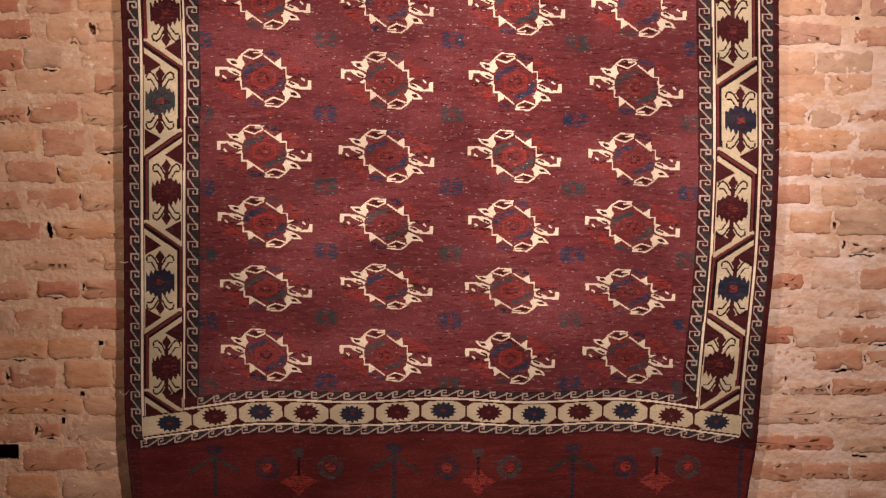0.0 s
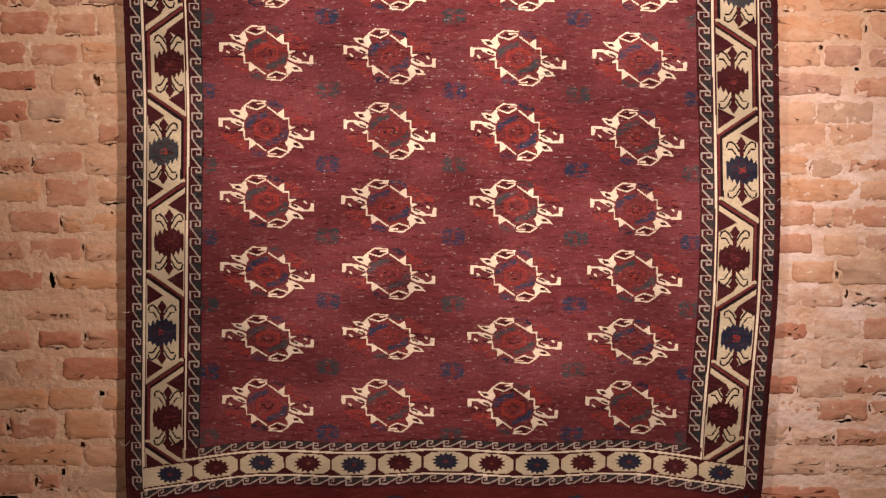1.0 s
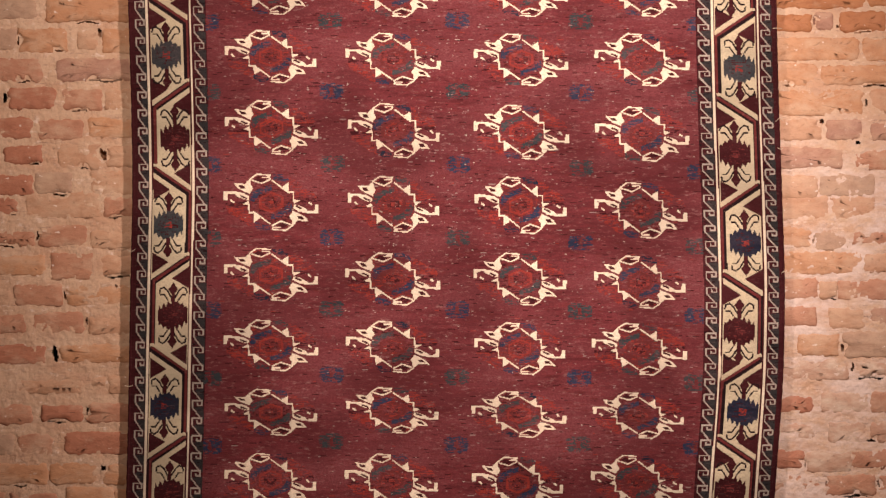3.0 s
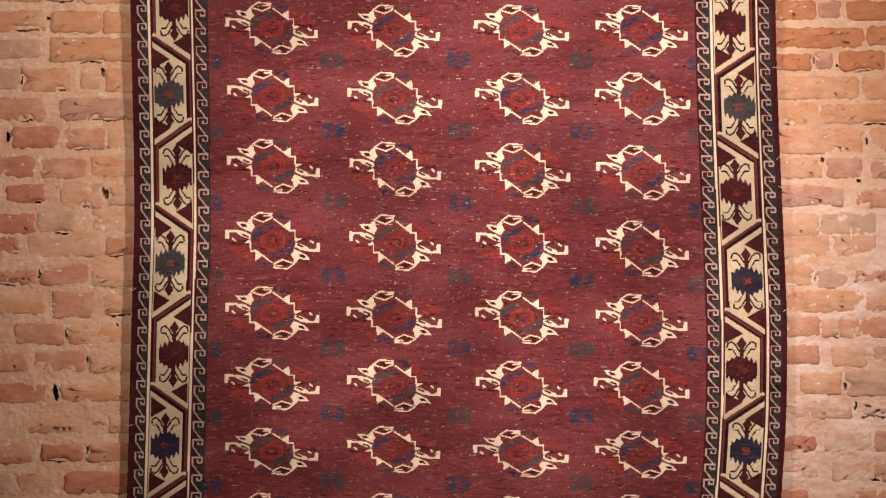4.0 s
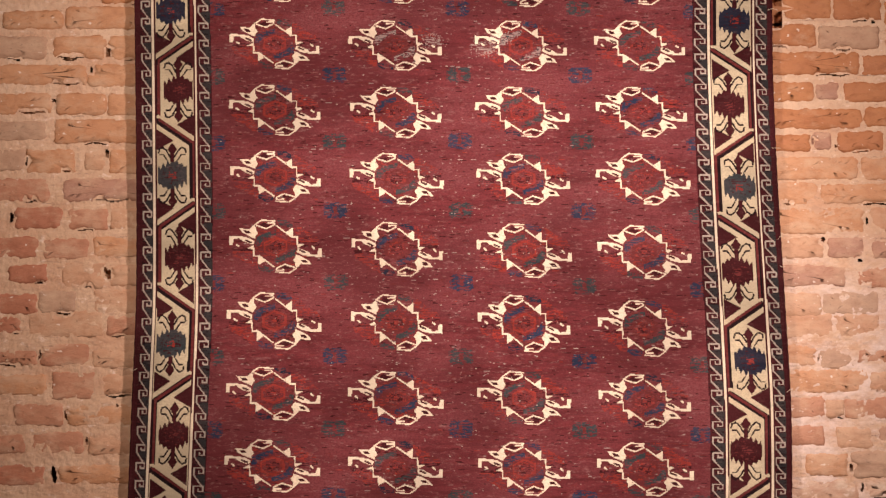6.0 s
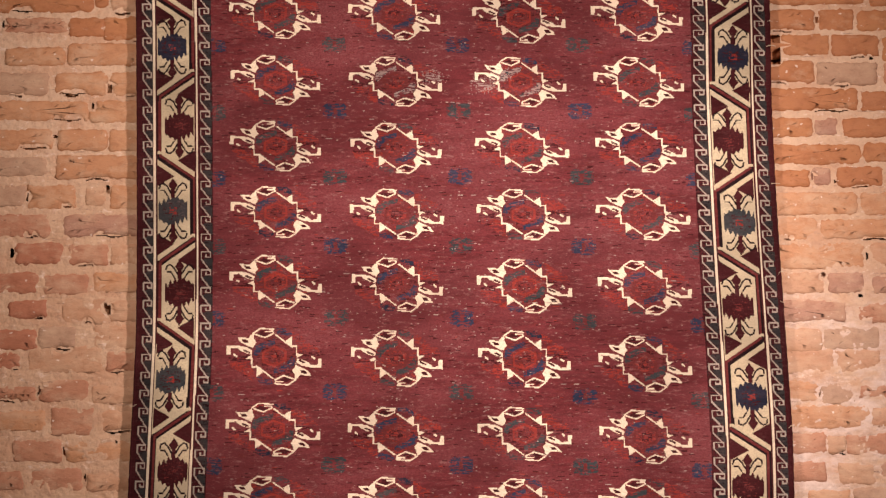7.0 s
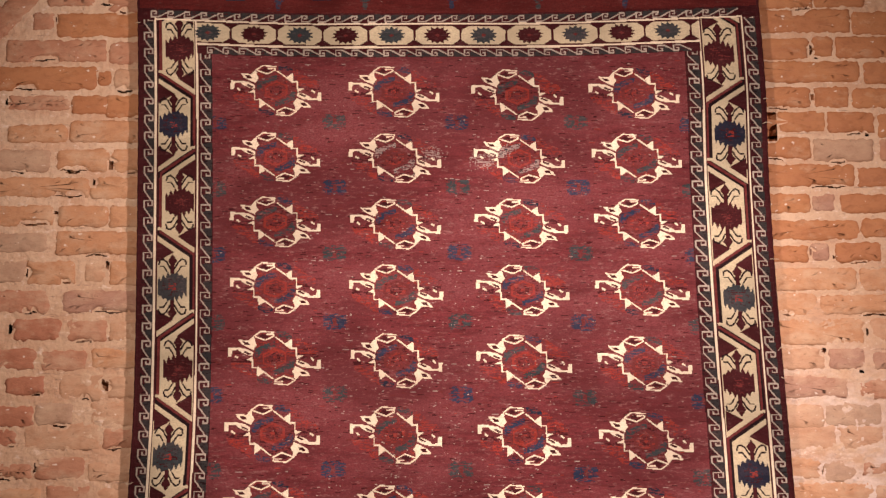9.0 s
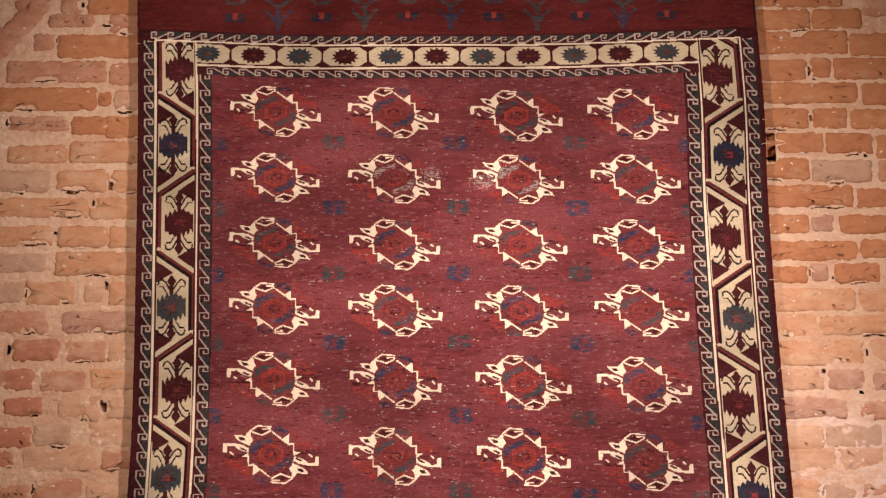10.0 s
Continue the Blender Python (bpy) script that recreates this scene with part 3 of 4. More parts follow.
def gul(cx, cz, first, second, number, tall):
    """One octagon flower: hooked cream outline, dark diagonal quarters, red heart."""
    kx, kz = UNIT * WEAVE.uniform(0.97, 1.02), UNIT * tall * WEAVE.uniform(0.99, 1.01)

    def at(points, s=1):
        return [(cx + s * a * kx, cz + s * b * kz) for a, b in points]

    for s in (1, -1):
        poly(at([(90, 118), (122, 110), (165, 78), (226, 50), (242, 20), (205, 4), (122, 8), (112, 66), (90, 86)], s), SCARLET, WEAVE.uniform(0.34, 0.56))
        poly(at([(122, 24), (236, 20), (240, 2), (122, -6)], s), MAROON, 0.4)
        poly(at([(8, 132), (58, 132), (94, 112), (94, 92), (12, 110)], s), second, 0.5)
    body = [(-114, 98), (-74, 130), (0, 110), (114, 54), (114, -98), (74, -130), (0, -110), (-114, -54)]
    poly(at(body), MADDER)
    poly(at(body), RUST, 0.5)
    poly(at(body), SCARLET if number % 3 else MAROON, 0.16)
    for s in (1, -1):
        patch = at([(-112, 10), (-104, 48), (-52, 70), (4, 84), (4, 60), (-60, 38), (-92, 2)], s)
        poly(patch, TEAL if first == WORN else first, 0.72)
        if first == WORN:
            poly(patch, WORN, 0.55)
    heart = [(-68, 22), (0, 54), (68, 30), (68, -22), (0, -54), (-68, -30)]
    poly(at(heart), RUST, 0.8)
    poly(at([(0.85 * a, 0.85 * b) for a, b in heart]), SCARLET, 0.34)
    line(at([(0.86 * a, 0.86 * b) for a, b in heart + heart[:1]]), SCARLET if number % 2 else RUST, 0.0055)
    poly(at([(0.50 * a, 0.50 * b) for a, b in heart]), MAROON, 0.30)
    poly(at([(0.2 * a, 0.2 * b) for a, b in heart]), SCARLET, 0.5)
    for s in (1, -1):
        poly(at([(-94, 104), (-58, 94), (-24, 104), (-66, 124)], s), MAROON, 0.9)
        for shape in GUL_SHAPES:
            poly(at(shape, s), CREAM)
        poly(at(GUL_EYE, s), MAROON)
        for path in GUL_SLITS:
            line(at(path, s), MAROON, 0.0050)
        for path in GUL_LINES:
            line(at(path, s), CREAM, 0.0037)
        line(at([(-212, 10), (-201, 2)], s), CREAM, 0.0048)
    w = window(cx - 0.14, cx + 0.14, cz - 0.085, cz + 0.085)
    inside = (abs(CX[w] - cx) / 0.138 + abs(CZ[w] - cz) / 0.16 < 1.0) & (abs(CZ[w] - cz) < 0.082)
    PART[w][inside] = number


def small_flower(cx, cz, hue):
    """The small blurred cross between the guls."""
    k = 0.0011
    poly([(cx + a * k, cz + b * k) for a, b in ((-30, 12), (-20, 20), (20, 20), (30, 12), (30, -12), (20, -20), (-20, -20), (-30, -12))], hue, 0.45)
    for s in (1, -1):
        poly([(cx + s * a * k, cz + b * k) for a, b in ((6, 4), (10, 14), (24, 16), (27, 8), (22, 0), (27, -8), (24, -16), (10, -14), (6, -4))], hue, 0.72)
    poly([(cx + a * k, cz + b * k) for a, b in ((-4, 8), (4, 8), (4, -8), (-4, -8))], RUST, 0.6)


# gul rows from the top: height on each of the four columns
GUL_X = (-0.468, -0.139, 0.205, 0.529)
GUL_Z = [
    (2.502, 2.495, 2.485, 2.487), (2.312, 2.306, 2.304, 2.302), (2.129, 2.121, 2.121, 2.120), (1.947, 1.939, 1.937, 1.936), (1.757, 1.748, 1.743, 1.737),
    (1.556, 1.550, 1.546, 1.532), (1.361, 1.348, 1.347, 1.338), (1.169, 1.164, 1.159, 1.156), (0.987, 0.991, 0.980, 0.976), (0.801, 0.798, 0.791, 0.794),
]
GUL_SHIFT = (-0.003, 0.0, 0.002, 0.004, 0.005, 0.003, 0.001, 0.0, -0.002, -0.005)

# the edges of the border bands across the carpet, sagging a little
MID = 0.02
X01 = (CX - MID) / 0.87


def top_line(x01):
    return 2.688 + 0.022 * np.abs(x01) ** 2.2


def bottom_line(x01):
    return 0.606 - 0.046 * np.abs(x01) ** 5 + 0.006 * np.cos(x01 * 11)


# side borders: bands from the edge inwards
def bands(dist, wide, lines_only=False):
    """dist from the edge; wide stretches the right side's bands."""
    a = dist / wide
    if not lines_only:
        HUE[a < 0.205] = MAROON
        HUE[(a < 0.205) & (MOTTLE > 0.90)] = UMBER
        HUE[a < 0.012] = MAROON
        HUE[(a > 0.0505) & (a < 0.160)] = STRAW
    HUE[(a > 0.040) & (a < 0.0535)] = MAROON
    HUE[(a > 0.157) & (a < 0.169)] = MAROON
    HUE[(a > 0.0440) & (a < 0.0500)] = CREAM
    HUE[(a > 0.1600) & (a < 0.1660)] = CREAM


bands(FROM_L, 1.0)
bands(FROM_R, 1.06)
SIDE_WIDE = {1: 1.0, -1: 1.06}


def side_x(side, a, z):
    """x of a place a metres inside the edge of that side."""
    edge = np.interp(z, zline, left_line if side > 0 else right_line)
    return float(edge + side * a * SIDE_WIDE[side])


def border_flower(side, z, hue, heart, inner):
    """A toothed flower with palmettes and hooked leaves on the cream ground; flowers lean in and out by turns."""
    am = 0.1145 if inner else 0.0965

    def at(points):
        return [(side_x(side, am + a, z + b), z + b) for a, b in points]

    body = []
    for q in (1, -1):
        body.append((-0.040 * q, 0.012 * q))
        for j in range(7):
            a = (-0.038 + 0.01267 * j) * q
            rise = 0.042 - 0.52 * abs(a)
            body += [(a, (rise + 0.006) * q), (a + 0.0063 * q, (rise - 0.006) * q)] if j < 6 else [(a, (rise + 0.004) * q)]
        body.append((0.040 * q, 0.012 * q))
    poly(at(body), hue)
    poly(at([(0.7 * a, 0.7 * b) for a, b in body]), RUST if hue == MAROON else MAROON, 0.15)
    poly(at([(-0.010, 0.009), (0.010, 0.009), (0.010, -0.009), (-0.010, -0.009)]), heart, 0.45)
    for q in (1, -1):
        poly(at([(0.0, q * 0.090), (0.013, q * 0.071), (0.005, q * 0.058), (0.006, q * 0.036), (-0.006, q * 0.036), (-0.005, q * 0.058), (-0.013, q * 0.071)]), MAROON)
        for p in (1, -1):
            line(at([(p * 0.006, q * 0.050), (p * 0.016, q * 0.068), (p * 0.026, q * 0.076), (p * 0.035, q * 0.072), (p * 0.037, q * 0.062)]), UMBER, 0.0045)
            line(at([(p * 0.015, q * 0.042), (p * 0.024, q * 0.056), (p * 0.034, q * 0.056)]), UMBER, 0.0040)


def meander(side, places):
    """The dark stripe that winds from side to side between the flowers, and the triangles at its bends."""
    lo, hi, turn = 0.0585, 0.1515, 0.032
    ends = [places[0] + 0.23] + places + [places[-1] - 0.215]
    for j, (za, zb) in enumerate(zip(ends, ends[1:])):
        m = (za + zb) / 2
        from_hi = j % 2 == 0
        a, b = (hi, lo) if from_hi else (lo, hi)      # stripe above and below this bend
        nxt = (ends[j + 1] + ends[j + 2]) / 2 if j + 2 < len(ends) else m - 0.2

        def at(points):
            return [(side_x(side, p, q), q) for p, q in points]

        e = 1 if b == lo else -1
        poly(at([(b - e * 0.004, m + 0.048), (b - e * 0.004, m - 0.010), (b + e * 0.042, m + 0.022)]), MAROON)
        poly(at([(a + e * 0.004, m + 0.010), (a + e * 0.004, m - 0.048), (a - e * 0.042, m - 0.022)]), MAROON)
        path = [(a, m + turn), (b, m - turn), (b, nxt + turn)]
        wide = at(path)
        line(wide, STRAW, 0.032)
        line(wide, UMBER, 0.0165)
        line(at([(a + 0.003, m + turn + 0.004), (b + 0.003, m - turn + 0.004), (b + 0.003, nxt + turn)]), RUST, 0.0075)


LEFT_FLOWERS = [2.623, 2.405, 2.184, 1.951, 1.729, 1.496, 1.251, 1.003, 0.765]
RIGHT_FLOWERS = [2.599, 2.370, 2.139, 1.913, 1.684, 1.444, 1.204, 0.986, 0.771]
LEFT_HUES = (MAROON, NAVY, MAROON, TEAL, MAROON, TEAL, MAROON, NAVY, MAROON)
RIGHT_HUES = (MAROON, NAVY, MAROON, TEAL, MAROON, NAVY, MAROON, NAVY, MAROON)
for side, places, hues in ((1, LEFT_FLOWERS, LEFT_HUES), (-1, RIGHT_FLOWERS, RIGHT_HUES)):
    meander(side, places)
    for j, (z, hue) in enumerate(zip(places, hues)):
        border_flower(side, z, hue, SCARLET if hue != MAROON else RUST, j % 2 == 0)
    bands(FROM_L if side > 0 else FROM_R, SIDE_WIDE[side], True)


def hook_chain(place, length, pitch, wide=0.0036):
    """A running-hook chain: place(along, across 0..1) gives the spot; a slate ground fills one side of each slant."""
    for j in range(int(length / pitch)):
        def at(points):
            return [place((j + b) * pitch, a) for a, b in points]

        poly(at([(0.25, 0.42), (1.06, 1.10), (1.06, 0.36), (0.5, 0.36)]), SLATE, 0.9)
        poly(at([(-0.06, 0.45), (-0.06, 1.0), (0.10, 1.0), (0.55, 0.98)]), MAROON, 0.9)
        line(at([(0.52, 0.16), (0.52, 0.29), (0.88, 0.29), (0.88, 0.0), (0.12, 0.0), (0.12, 0.40), (0.88, 1.08)]), WORN_CREAM, wide)


for side, pitch in ((1, 0.0482), (-1, 0.0415)):
    def across(q):
        return q if side > 0 else 1 - q

    hook_chain(lambda p, q: (side_x(side, 0.012 + 0.030 * across(q), 2.72 - p), 2.72 - p), 2.19, pitch)
    hook_chain(lambda p, q: (side_x(side, 0.169 + 0.033 * across(q), 2.61 - p), 2.61 - p), 1.95, pitch)

# the field's guls and small flowers
number = 0
BORDER = ((FROM_L < 0.204) | (FROM_R < 0.2165))
kept_border = HUE[BORDER]
for j, heights in enumerate(GUL_Z):
    for k, (x, z) in enumerate(zip(GUL_X, heights)):
        number += 1
        gul(x + GUL_SHIFT[j], z, WORN if j == 1 and k in (1, 2) else (TEAL, BLUE)[(j + k) % 2], (NAVY, TEAL, BLUE)[(j + 2 * k) % 3], number, (1.07, 1.03, 1.02, 1.03, 1.07, 1.12, 1.04, 1.03, 0.93, 1.08)[j])
    lower = GUL_Z[j + 1] if j + 1 < len(GUL_Z) else tuple(z - 0.175 for z in heights)
    for k, x in enumerate((-0.635, -0.305, 0.035, 0.367, 0.683)):
        z = (heights[min(k, 3)] + lower[min(k, 3)]) / 2 + (0.012 if 0 < k < 4 else 0)
        small_flower(x + GUL_SHIFT[j], z, (BLUE, TEAL)[(j + k) % 2])

HUE[BORDER] = kept_border

# end borders: cream band with a row of toothed flowers, a hook chain on either side
for edge, up in ((top_line(X01), 1), (bottom_line(X01), -1)):
    inside = (FROM_L > 0.045) & (FROM_R > 0.048)
    d = (edge - CZ) * up
    inner = (FROM_L > 0.163) & (FROM_R > 0.173)
    chain = ((d < 0.0) & (d > -0.034)) | ((d > 0.054) & (d < 0.094) & inner)
    HUE[chain] = MAROON
    full = inside if up < 0 else inner
    HUE[(d > 0.0) & (d < 0.062) & full] = MAROON
    HUE[(d > 0.004) & (d < 0.058) & full] = STRAW
    HUE[(d > -0.0055) & (d < 0.0) & inside] = CREAM
    HUE[(d > 0.062) & (d < 0.068) & inner] = CREAM
for up, f in ((1, top_line), (-1, bottom_line)):
    n, x0, x1 = (11, -0.665, 0.625) if up > 0 else (13, -0.745, 0.775)
    step = (x1 - x0) / (n - 1)
    for j in range(n):
        x = x0 + j * step
        z = float(f((x - MID) / 0.87)) - up * 0.031
        hue = (TEAL, MAROON)[j % 2] if up > 0 else (NAVY, MAROON)[j % 2]
        w, h, pts = step * 0.28, 0.0235, []
        for q in range(28):
            g = math.tau * q / 28
            r = 1.10 if q % 2 else 0.80
            pts.append((x + r * w * math.cos(g), z + r * h * math.sin(g)))
        poly(pts, hue)
        poly([(x - 0.008, z), (x, z + 0.005), (x + 0.008, z), (x, z - 0.005)], RUST)
        if j < n - 1 or up > 0:
            m = x + step / 2
            zm = float(f((m - MID) / 0.87)) - up * 0.031
            for q in (1, -1):
                poly([(m - 0.025, zm + q * 0.028), (m + 0.025, zm + q * 0.028), (m + 0.003, zm + q * 0.014), (m + 0.003, zm), (m - 0.003, zm), (m - 0.003, zm + q * 0.014)], MAROON)
    hook_chain(lambda p, q: (-0.825 + p, float(f((-0.825 + p - MID) / 0.87)) + up * (0.006 + 0.022 * (q if up > 0 else 1 - q))), 1.69, 0.0470)
    hook_chain(lambda p, q: (-0.665 + p, float(f((-0.665 + p - MID) / 0.87)) - up * (0.071 + 0.021 * q)), 1.36, 0.0450)

# end panels: dark trees, rings and stars
PANEL_TOP, PANEL_BOTTOM = top_line(X01) + 0.034, bottom_line(X01) - 0.034
HUE[(CZ > PANEL_TOP) | (CZ < PANEL_BOTTOM)] = PANEL
HUE[(CZ < PANEL_BOTTOM) & (FROM_L < 0.03)] = MAROON
for j in range(-5, 6):
    x = 0.02 + 0.122 * j
    z = 2.775
    hue = (BLUE, MAROON, TEAL, MAROON)[j % 4]
    if j % 2 == 0:
        line([(x, z - 0.035), (x, z + 0.035)], hue, 0.014)
        for s in (1, -1):
            line([(x, z - 0.012), (x + s * 0.026, z + 0.010), (x + s * 0.034, z + 0.020)], hue, 0.008)
            line([(x, z + 0.03), (x + s * 0.05, z + 0.065)], TEAL, 0.010)
        poly([(x - 0.022, z + 0.002), (x + 0.022, z + 0.002), (x + 0.012, z - 0.018), (x - 0.012, z - 0.018)], hue)
    else:
        poly([(x - 0.030, z + 0.012), (x + 0.030, z + 0.012), (x + 0.026, z - 0.012), (x - 0.026, z - 0.012)], NAVY)
        poly([(x - 0.008, z + 0.014), (x + 0.008, z + 0.014), (x + 0.006, z - 0.006), (x - 0.006, z - 0.006)], SCARLET)
        line([(x - 0.03, z + 0.056), (x - 0.015, z + 0.042), (x + 0.015, z + 0.042), (x + 0.03, z + 0.056)], TEAL, 0.009)
for j in range(3):
    x = -0.388 + 0.500 * j
    z = 0.440
    poly([(x + r * math.cos(math.tau * q / 8), z + r * 0.8 * math.sin(math.tau * q / 8)) for q in range(8) for r in ((0.052, 0.030)[q % 2],)], SCARLET, 0.7)
    line([(x, z + 0.02), (x, z + 0.085)], UMBER, 0.008)
    poly([(x - 0.018, z + 0.095), (x + 0.018, z + 0.095), (x + 0.012, z + 0.07), (x - 0.012, z + 0.07)], TEAL)
    for s, hue in ((-1, NAVY), (1, TEAL)):
        cx, cz = x + s * 0.088, z + 0.040
        ring = np.hypot((CX - cx), (CZ - cz) * 1.05)
        HUE[(ring < 0.036) & (ring > 0.018) & (MOTTLE < 0.8)] = hue
        HUE[(ring < 0.014) & (MOTTLE < 0.6)] = SCARLET
    t = x - 0.235
    line([(t, z - 0.08), (t, z + 0.10)], NAVY, 0.011)
    poly([(t - 0.024, z + 0.104), (t + 0.024, z + 0.104), (t + 0.018, z + 0.080), (t - 0.018, z + 0.080)], NAVY)
    for s in (1, -1):
        line([(t, z + 0.070), (t + s * 0.065, z + 0.030)], SLATE, 0.013)
line([(0.847, 0.36), (0.847, 0.54)], NAVY, 0.011)

# the panels' motifs have faded into the ground
HUE[((CZ > PANEL_TOP) | (CZ < PANEL_BOTTOM)) & (MOTTLE < 0.22) & (HUE != SCARLET)] = PANEL

# wear: short runs of bared warp and dark lines along the weft
for _ in range(1000):
    r, c, n = WEAVE.randrange(nv), WEAVE.randrange(100, nu - 100), WEAVE.randint(1, 3)
    run = HUE[r, c:c + n]
    run[(run == MADDER) | (run == RUST)] = WORN
for _ in range(800):
    r, c, n = WEAVE.randrange(nv), WEAVE.randrange(100, nu - 100), WEAVE.randint(3, 8)
    run = HUE[r, c:c + n]
    run[run == MADDER] = WEAVE.choice((WORN, SCARLET, RUST, MAROON, MAROON))
for _ in range(7000):
    r, c, n = WEAVE.randrange(nv), WEAVE.randrange(80, nu - 80), WEAVE.randint(2, 8)
    run = HUE[r, c:c + n]
    run[run == MADDER] = WEAVE.choice((MAROON, RUST, RUST))
for x, z, n in ((0.00, 1.735, 150), (-0.02, 1.695, 90), (0.20, 1.700, 60), (0.16, 1.975, 60), (-0.02, 0.980, 60), (0.02, 1.990, 70), (0.04, 0.800, 40), (-0.12, 1.660, 50), (0.28, 1.480, 30), (0.00, 2.245, 60), (-0.06, 2.135, 40), (0.30, 2.03, 40), (-0.40, 2.02, 30), (0.06, 2.41, 30), (-0.22, 1.60, 40)):
    r, c = int((z - Z0) / CELL), int((x + 0.845) / KNOT)
    end = c + n
    while c < end:
        run = WEAVE.randint(1, 6)
        HUE[r, c:c + run] = WEAVE.choice((WORN, WORN, WORN_CREAM, RUST))
        c += run + WEAVE.randint(2, 14)
        r += WEAVE.choice((0, 0, 0, 1, -1))
# warp knots bared one by one in the middle of the field
for _ in range(500):
    r, c = int((WEAVE.gauss(1.65, 0.35) - Z0) / CELL), int((WEAVE.gauss(0.05, 0.28) + 0.845) / KNOT)
    if 0 < r < nv - 2 and 90 < c < nu - 90:
        HUE[r, c:c + WEAVE.randint(1, 2)] = WEAVE.choice((WORN, WORN, WORN_CREAM))
# two guls of the second row are rubbed bare in places
for x, z in ((-0.035, 2.318), (0.145, 2.325), (0.105, 2.295)):
    w = window(x - 0.07, x + 0.07, z - 0.04, z + 0.04)
    spot_here = np.hypot((CX[w] - x) / 0.042, (CZ[w] - z) / 0.020) + np.random.uniform(-0.45, 0.45, CX[w].shape) < 0.8
    spot_here &= (HUE[w] != CREAM) & (MOTTLE[w] < 0.5)
    HUE[w][spot_here] = WORN

# the hang of the cloth: shallow waves, fuller towards the lower corners
LIFT = 0.042
low = np.clip((1.1 - VZ) / 0.9, 0, 1)
wave = 0.0035 * np.sin(VX * 9 + 0.8 * VZ) + 0.0025 * np.sin(VZ * 7.3 + 2 * VX) + low * 0.006 * np.sin(VX * 13 + 0.5)
edge_curl = 0.004 * np.exp(-(VX - VX[:, :1]) / 0.05) + 0.004 * np.exp(-(VX[:, -1:] - VX) / 0.05)
PILE = np.array([0.0, -0.0004, 0.0008, 0.0002, -0.0002, -0.0002, -0.0008, -0.0012, -0.0002, 0.0, 0.0004, 0.0, 0.0006, -0.0002])
pile = np.zeros_like(VX)
count = np.zeros_like(VX)
for a in (0, 1):
    for b in (0, 1):
        pile[a:a + nv, b:b + nu] += PILE[HUE]
        count[a:a + nv, b:b + nu] += 1
VY = -(LIFT + wave - edge_curl + pile / count)
SHEET = np.stack([VX, VY, VZ], 2).reshape(-1, 3)

# which part each knot belongs to
side_l, side_r = FROM_L < 0.205, FROM_R < 0.217
PART[side_l] = -1
PART[side_r] = -2
up_band, low_band = CZ > top_line(X01) - 0.095, CZ < bottom_line(X01) + 0.095
PART[up_band & ~side_l & ~side_r] = -3
PART[low_band & ~side_l & ~side_r] = -4
PART[CZ > PANEL_TOP] = -5
PART[CZ < PANEL_BOTTOM] = -6

carpet = new("carpet")
carpet.location = (0, 0, 0)
tagged(carpet, "worn dark red knotted wool carpet with cream medallions, hung on brick", "carpet")


def cloth(name, key, label=""):
    """The knots of one part as a mesh."""
    cells = np.flatnonzero((PART == key).ravel())
    r, c = cells // nu, cells % nu
    i = r * (nu + 1) + c
    quads = np.stack([i, i + 1, i + nu + 2, i + nu + 1], 1)
    used, back = np.unique(quads.ravel(), return_inverse=True)
    n = len(cells)
    me = bpy.data.meshes.new(name)
    me.vertices.add(len(used))
    me.vertices.foreach_set("co", SHEET[used].ravel())
    me.loops.add(4 * n)
    me.loops.foreach_set("vertex_index", back.astype(np.int32).ravel())
    me.polygons.add(n)
    me.polygons.foreach_set("loop_start", np.arange(0, 4 * n, 4, dtype=np.int32))
    hues = HUE.ravel()[cells]
    keep = np.unique(hues)
    for h in keep:
        me.materials.append(WOOL[h])
    me.polygons.foreach_set("material_index", np.searchsorted(keep, hues).astype(np.int32))
    me.polygons.foreach_set("use_smooth", np.ones(n, bool))
    me.update(calc_edges=True)
    me.validate()
    ob = new(name, me)
    ob.parent = carpet
    return tagged(ob, label)


cloth("field", 0, "dark madder red wool ground with small blue flowers")
cloth("side_border", -1, "cream border with toothed flowers between hook chains")
cloth("side_border", -2, "cream border with toothed flowers between hook chains")
cloth("end_border", -3, "narrow cream border with a row of toothed flowers")
cloth("end_border", -4, "narrow cream border with a row of toothed flowers")
cloth("end_panel", -5, "dark red end panel with small blue trees")
cloth("end_panel", -6, "dark red end panel with rings and stars")
for n in range(1, number + 1):
    cloth("medallion", n)

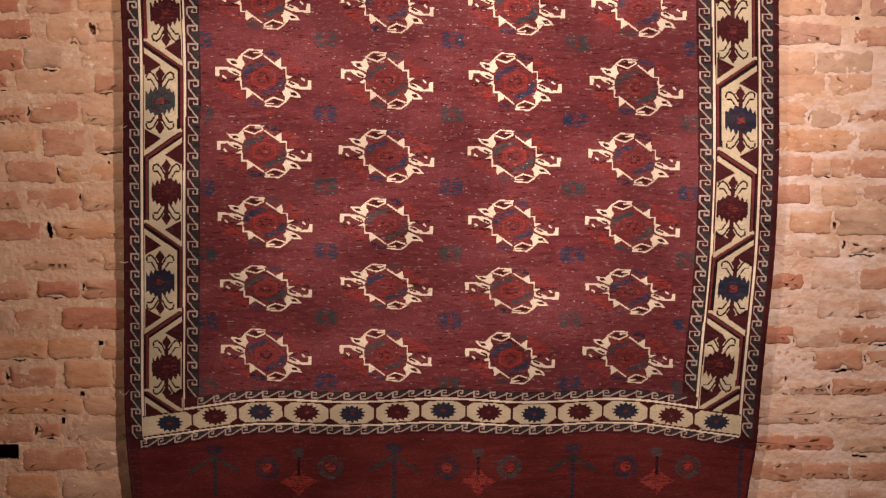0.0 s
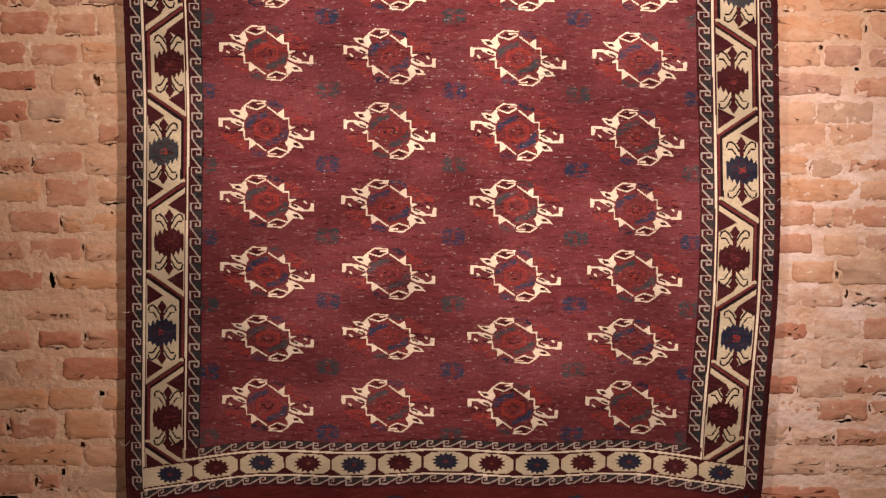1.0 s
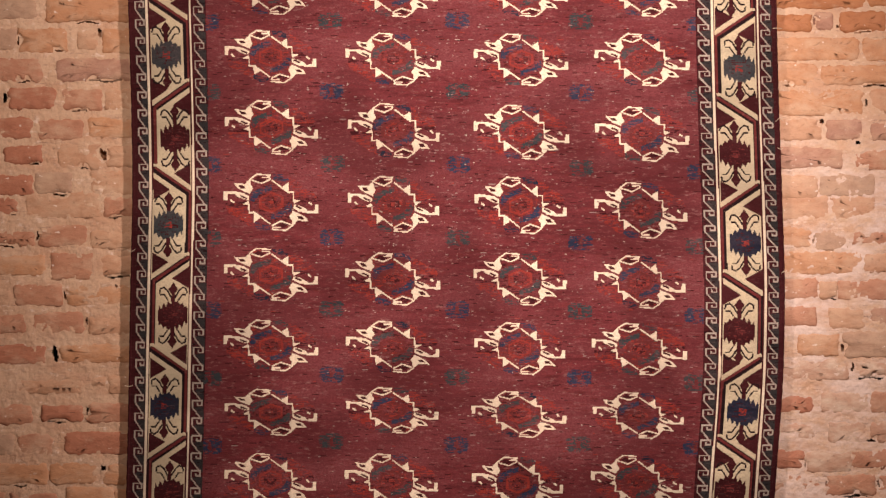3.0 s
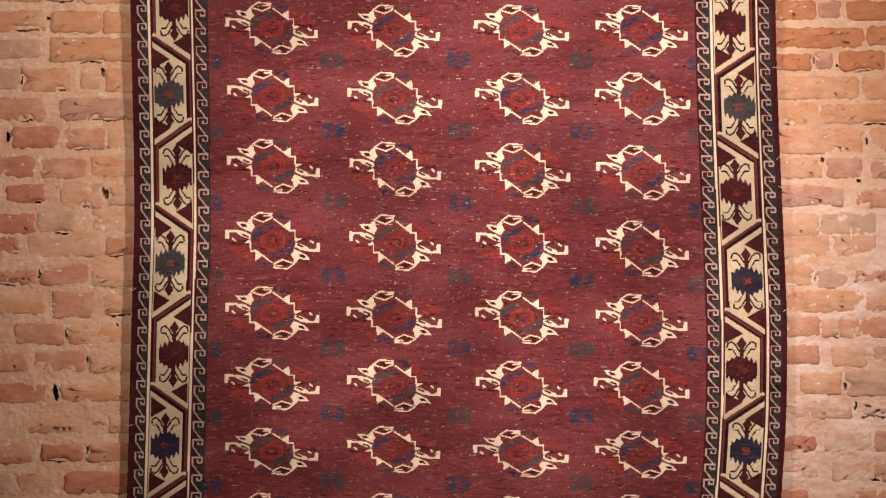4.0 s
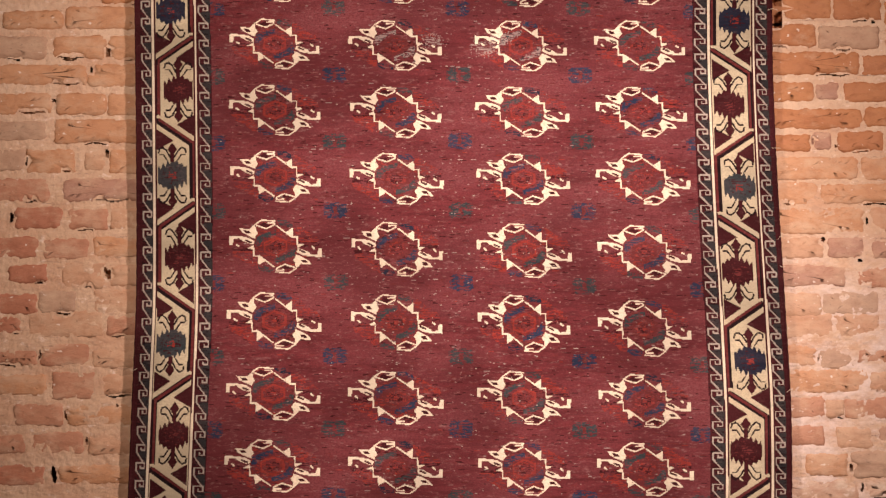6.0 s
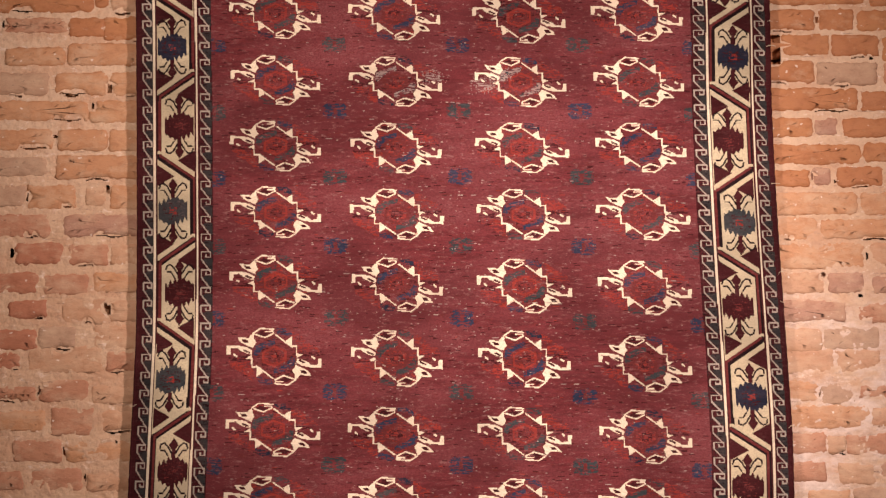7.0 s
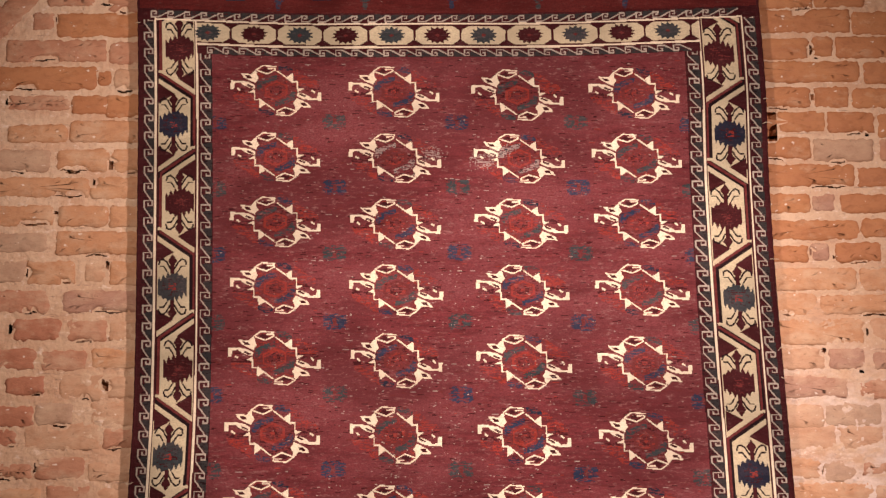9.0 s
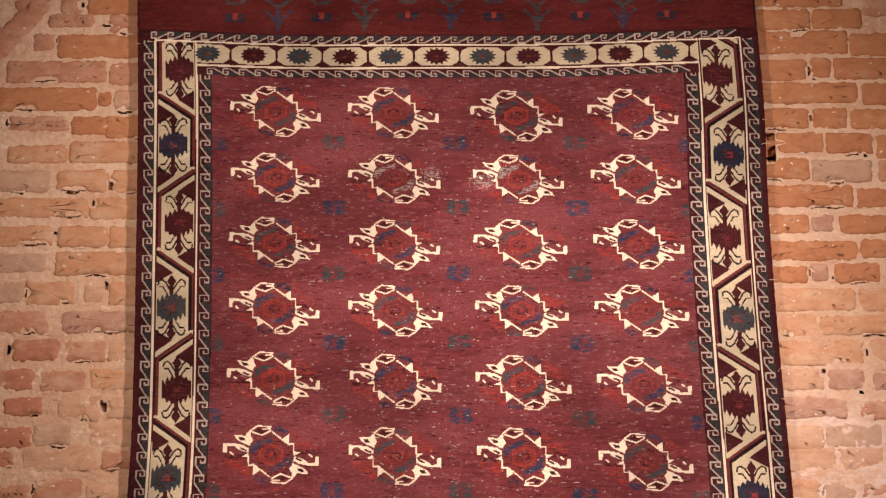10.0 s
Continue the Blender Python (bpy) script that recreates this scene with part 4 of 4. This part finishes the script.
# side cords and the woven back
for edge in (0, -1):
    ring, faces = [], []
    steps = range(0, nv + 1, 6)
    for z in steps:
        x, y = VX[z, edge], VY[z, edge]
        rad = 0.0042 + 0.0006 * math.sin(z * 1.7)
        ring += [(x + rad * math.cos(math.tau * q / 8), y + 0.002 + rad * math.sin(math.tau * q / 8), VZ[z, edge]) for q in range(8)]
    for j in range(len(steps) - 1):
        faces += [(8 * j + q, 8 * j + (q + 1) % 8, 8 * j + 8 + (q + 1) % 8, 8 * j + 8 + q) for q in range(8)]
    mesh_object("selvedge_cord", ring, faces, WOOL[MAROON], carpet, True)
bz, bx = np.linspace(0, nv, 90).astype(int), np.linspace(0, nu, 60).astype(int)
back = [(VX[r, c], VY[r, c] + 0.006, VZ[r, c]) for r in bz for c in bx]
mesh_object("woven_back", back, [(60 * r + c, 60 * r + 60 + c, 60 * r + 61 + c, 60 * r + c + 1) for r in range(89) for c in range(59)], WOOL[RUST], carpet, True)
batten = slab("hanging_batten", (-0.80, 0.80), (-0.030, 0.012), (2.935, 2.985), TIMBER)
tagged(batten, "plain wooden batten fixed to the brick wall behind the carpet", "batten")

# loose warp ends along the edges
THREADS = random.Random(3)
for side, z in ((1, 1.43), (1, 1.06), (1, 2.70), (1, 0.70), (-1, 1.70), (-1, 1.77), (-1, 1.36), (-1, 2.47), (-1, 2.40), (-1, 2.02)):
    row = int((z - Z0) / CELL)
    edge = 0 if side > 0 else nu
    x, y, rise = VX[row, edge], VY[row, edge] - 0.003, THREADS.uniform(-0.5, 0.5)
    long = THREADS.uniform(0.012, 0.030)
    ring, faces = [], []
    for s in range(7):
        t = s / 6
        cx, cy, cz = x - side * long * (t - 0.35), y + 0.004 * t * t, z + long * rise * math.sin(3 * t)
        ring += [(cx, cy + 0.0009 * math.cos(math.tau * q / 5), cz + 0.0009 * math.sin(math.tau * q / 5)) for q in range(5)]
    for s in range(6):
        faces += [(5 * s + q, 5 * s + (q + 1) % 5, 5 * s + 5 + (q + 1) % 5, 5 * s + 5 + q) for q in range(5)]
    mesh_object("loose_thread", ring, faces, WOOL[CREAM], carpet, True)
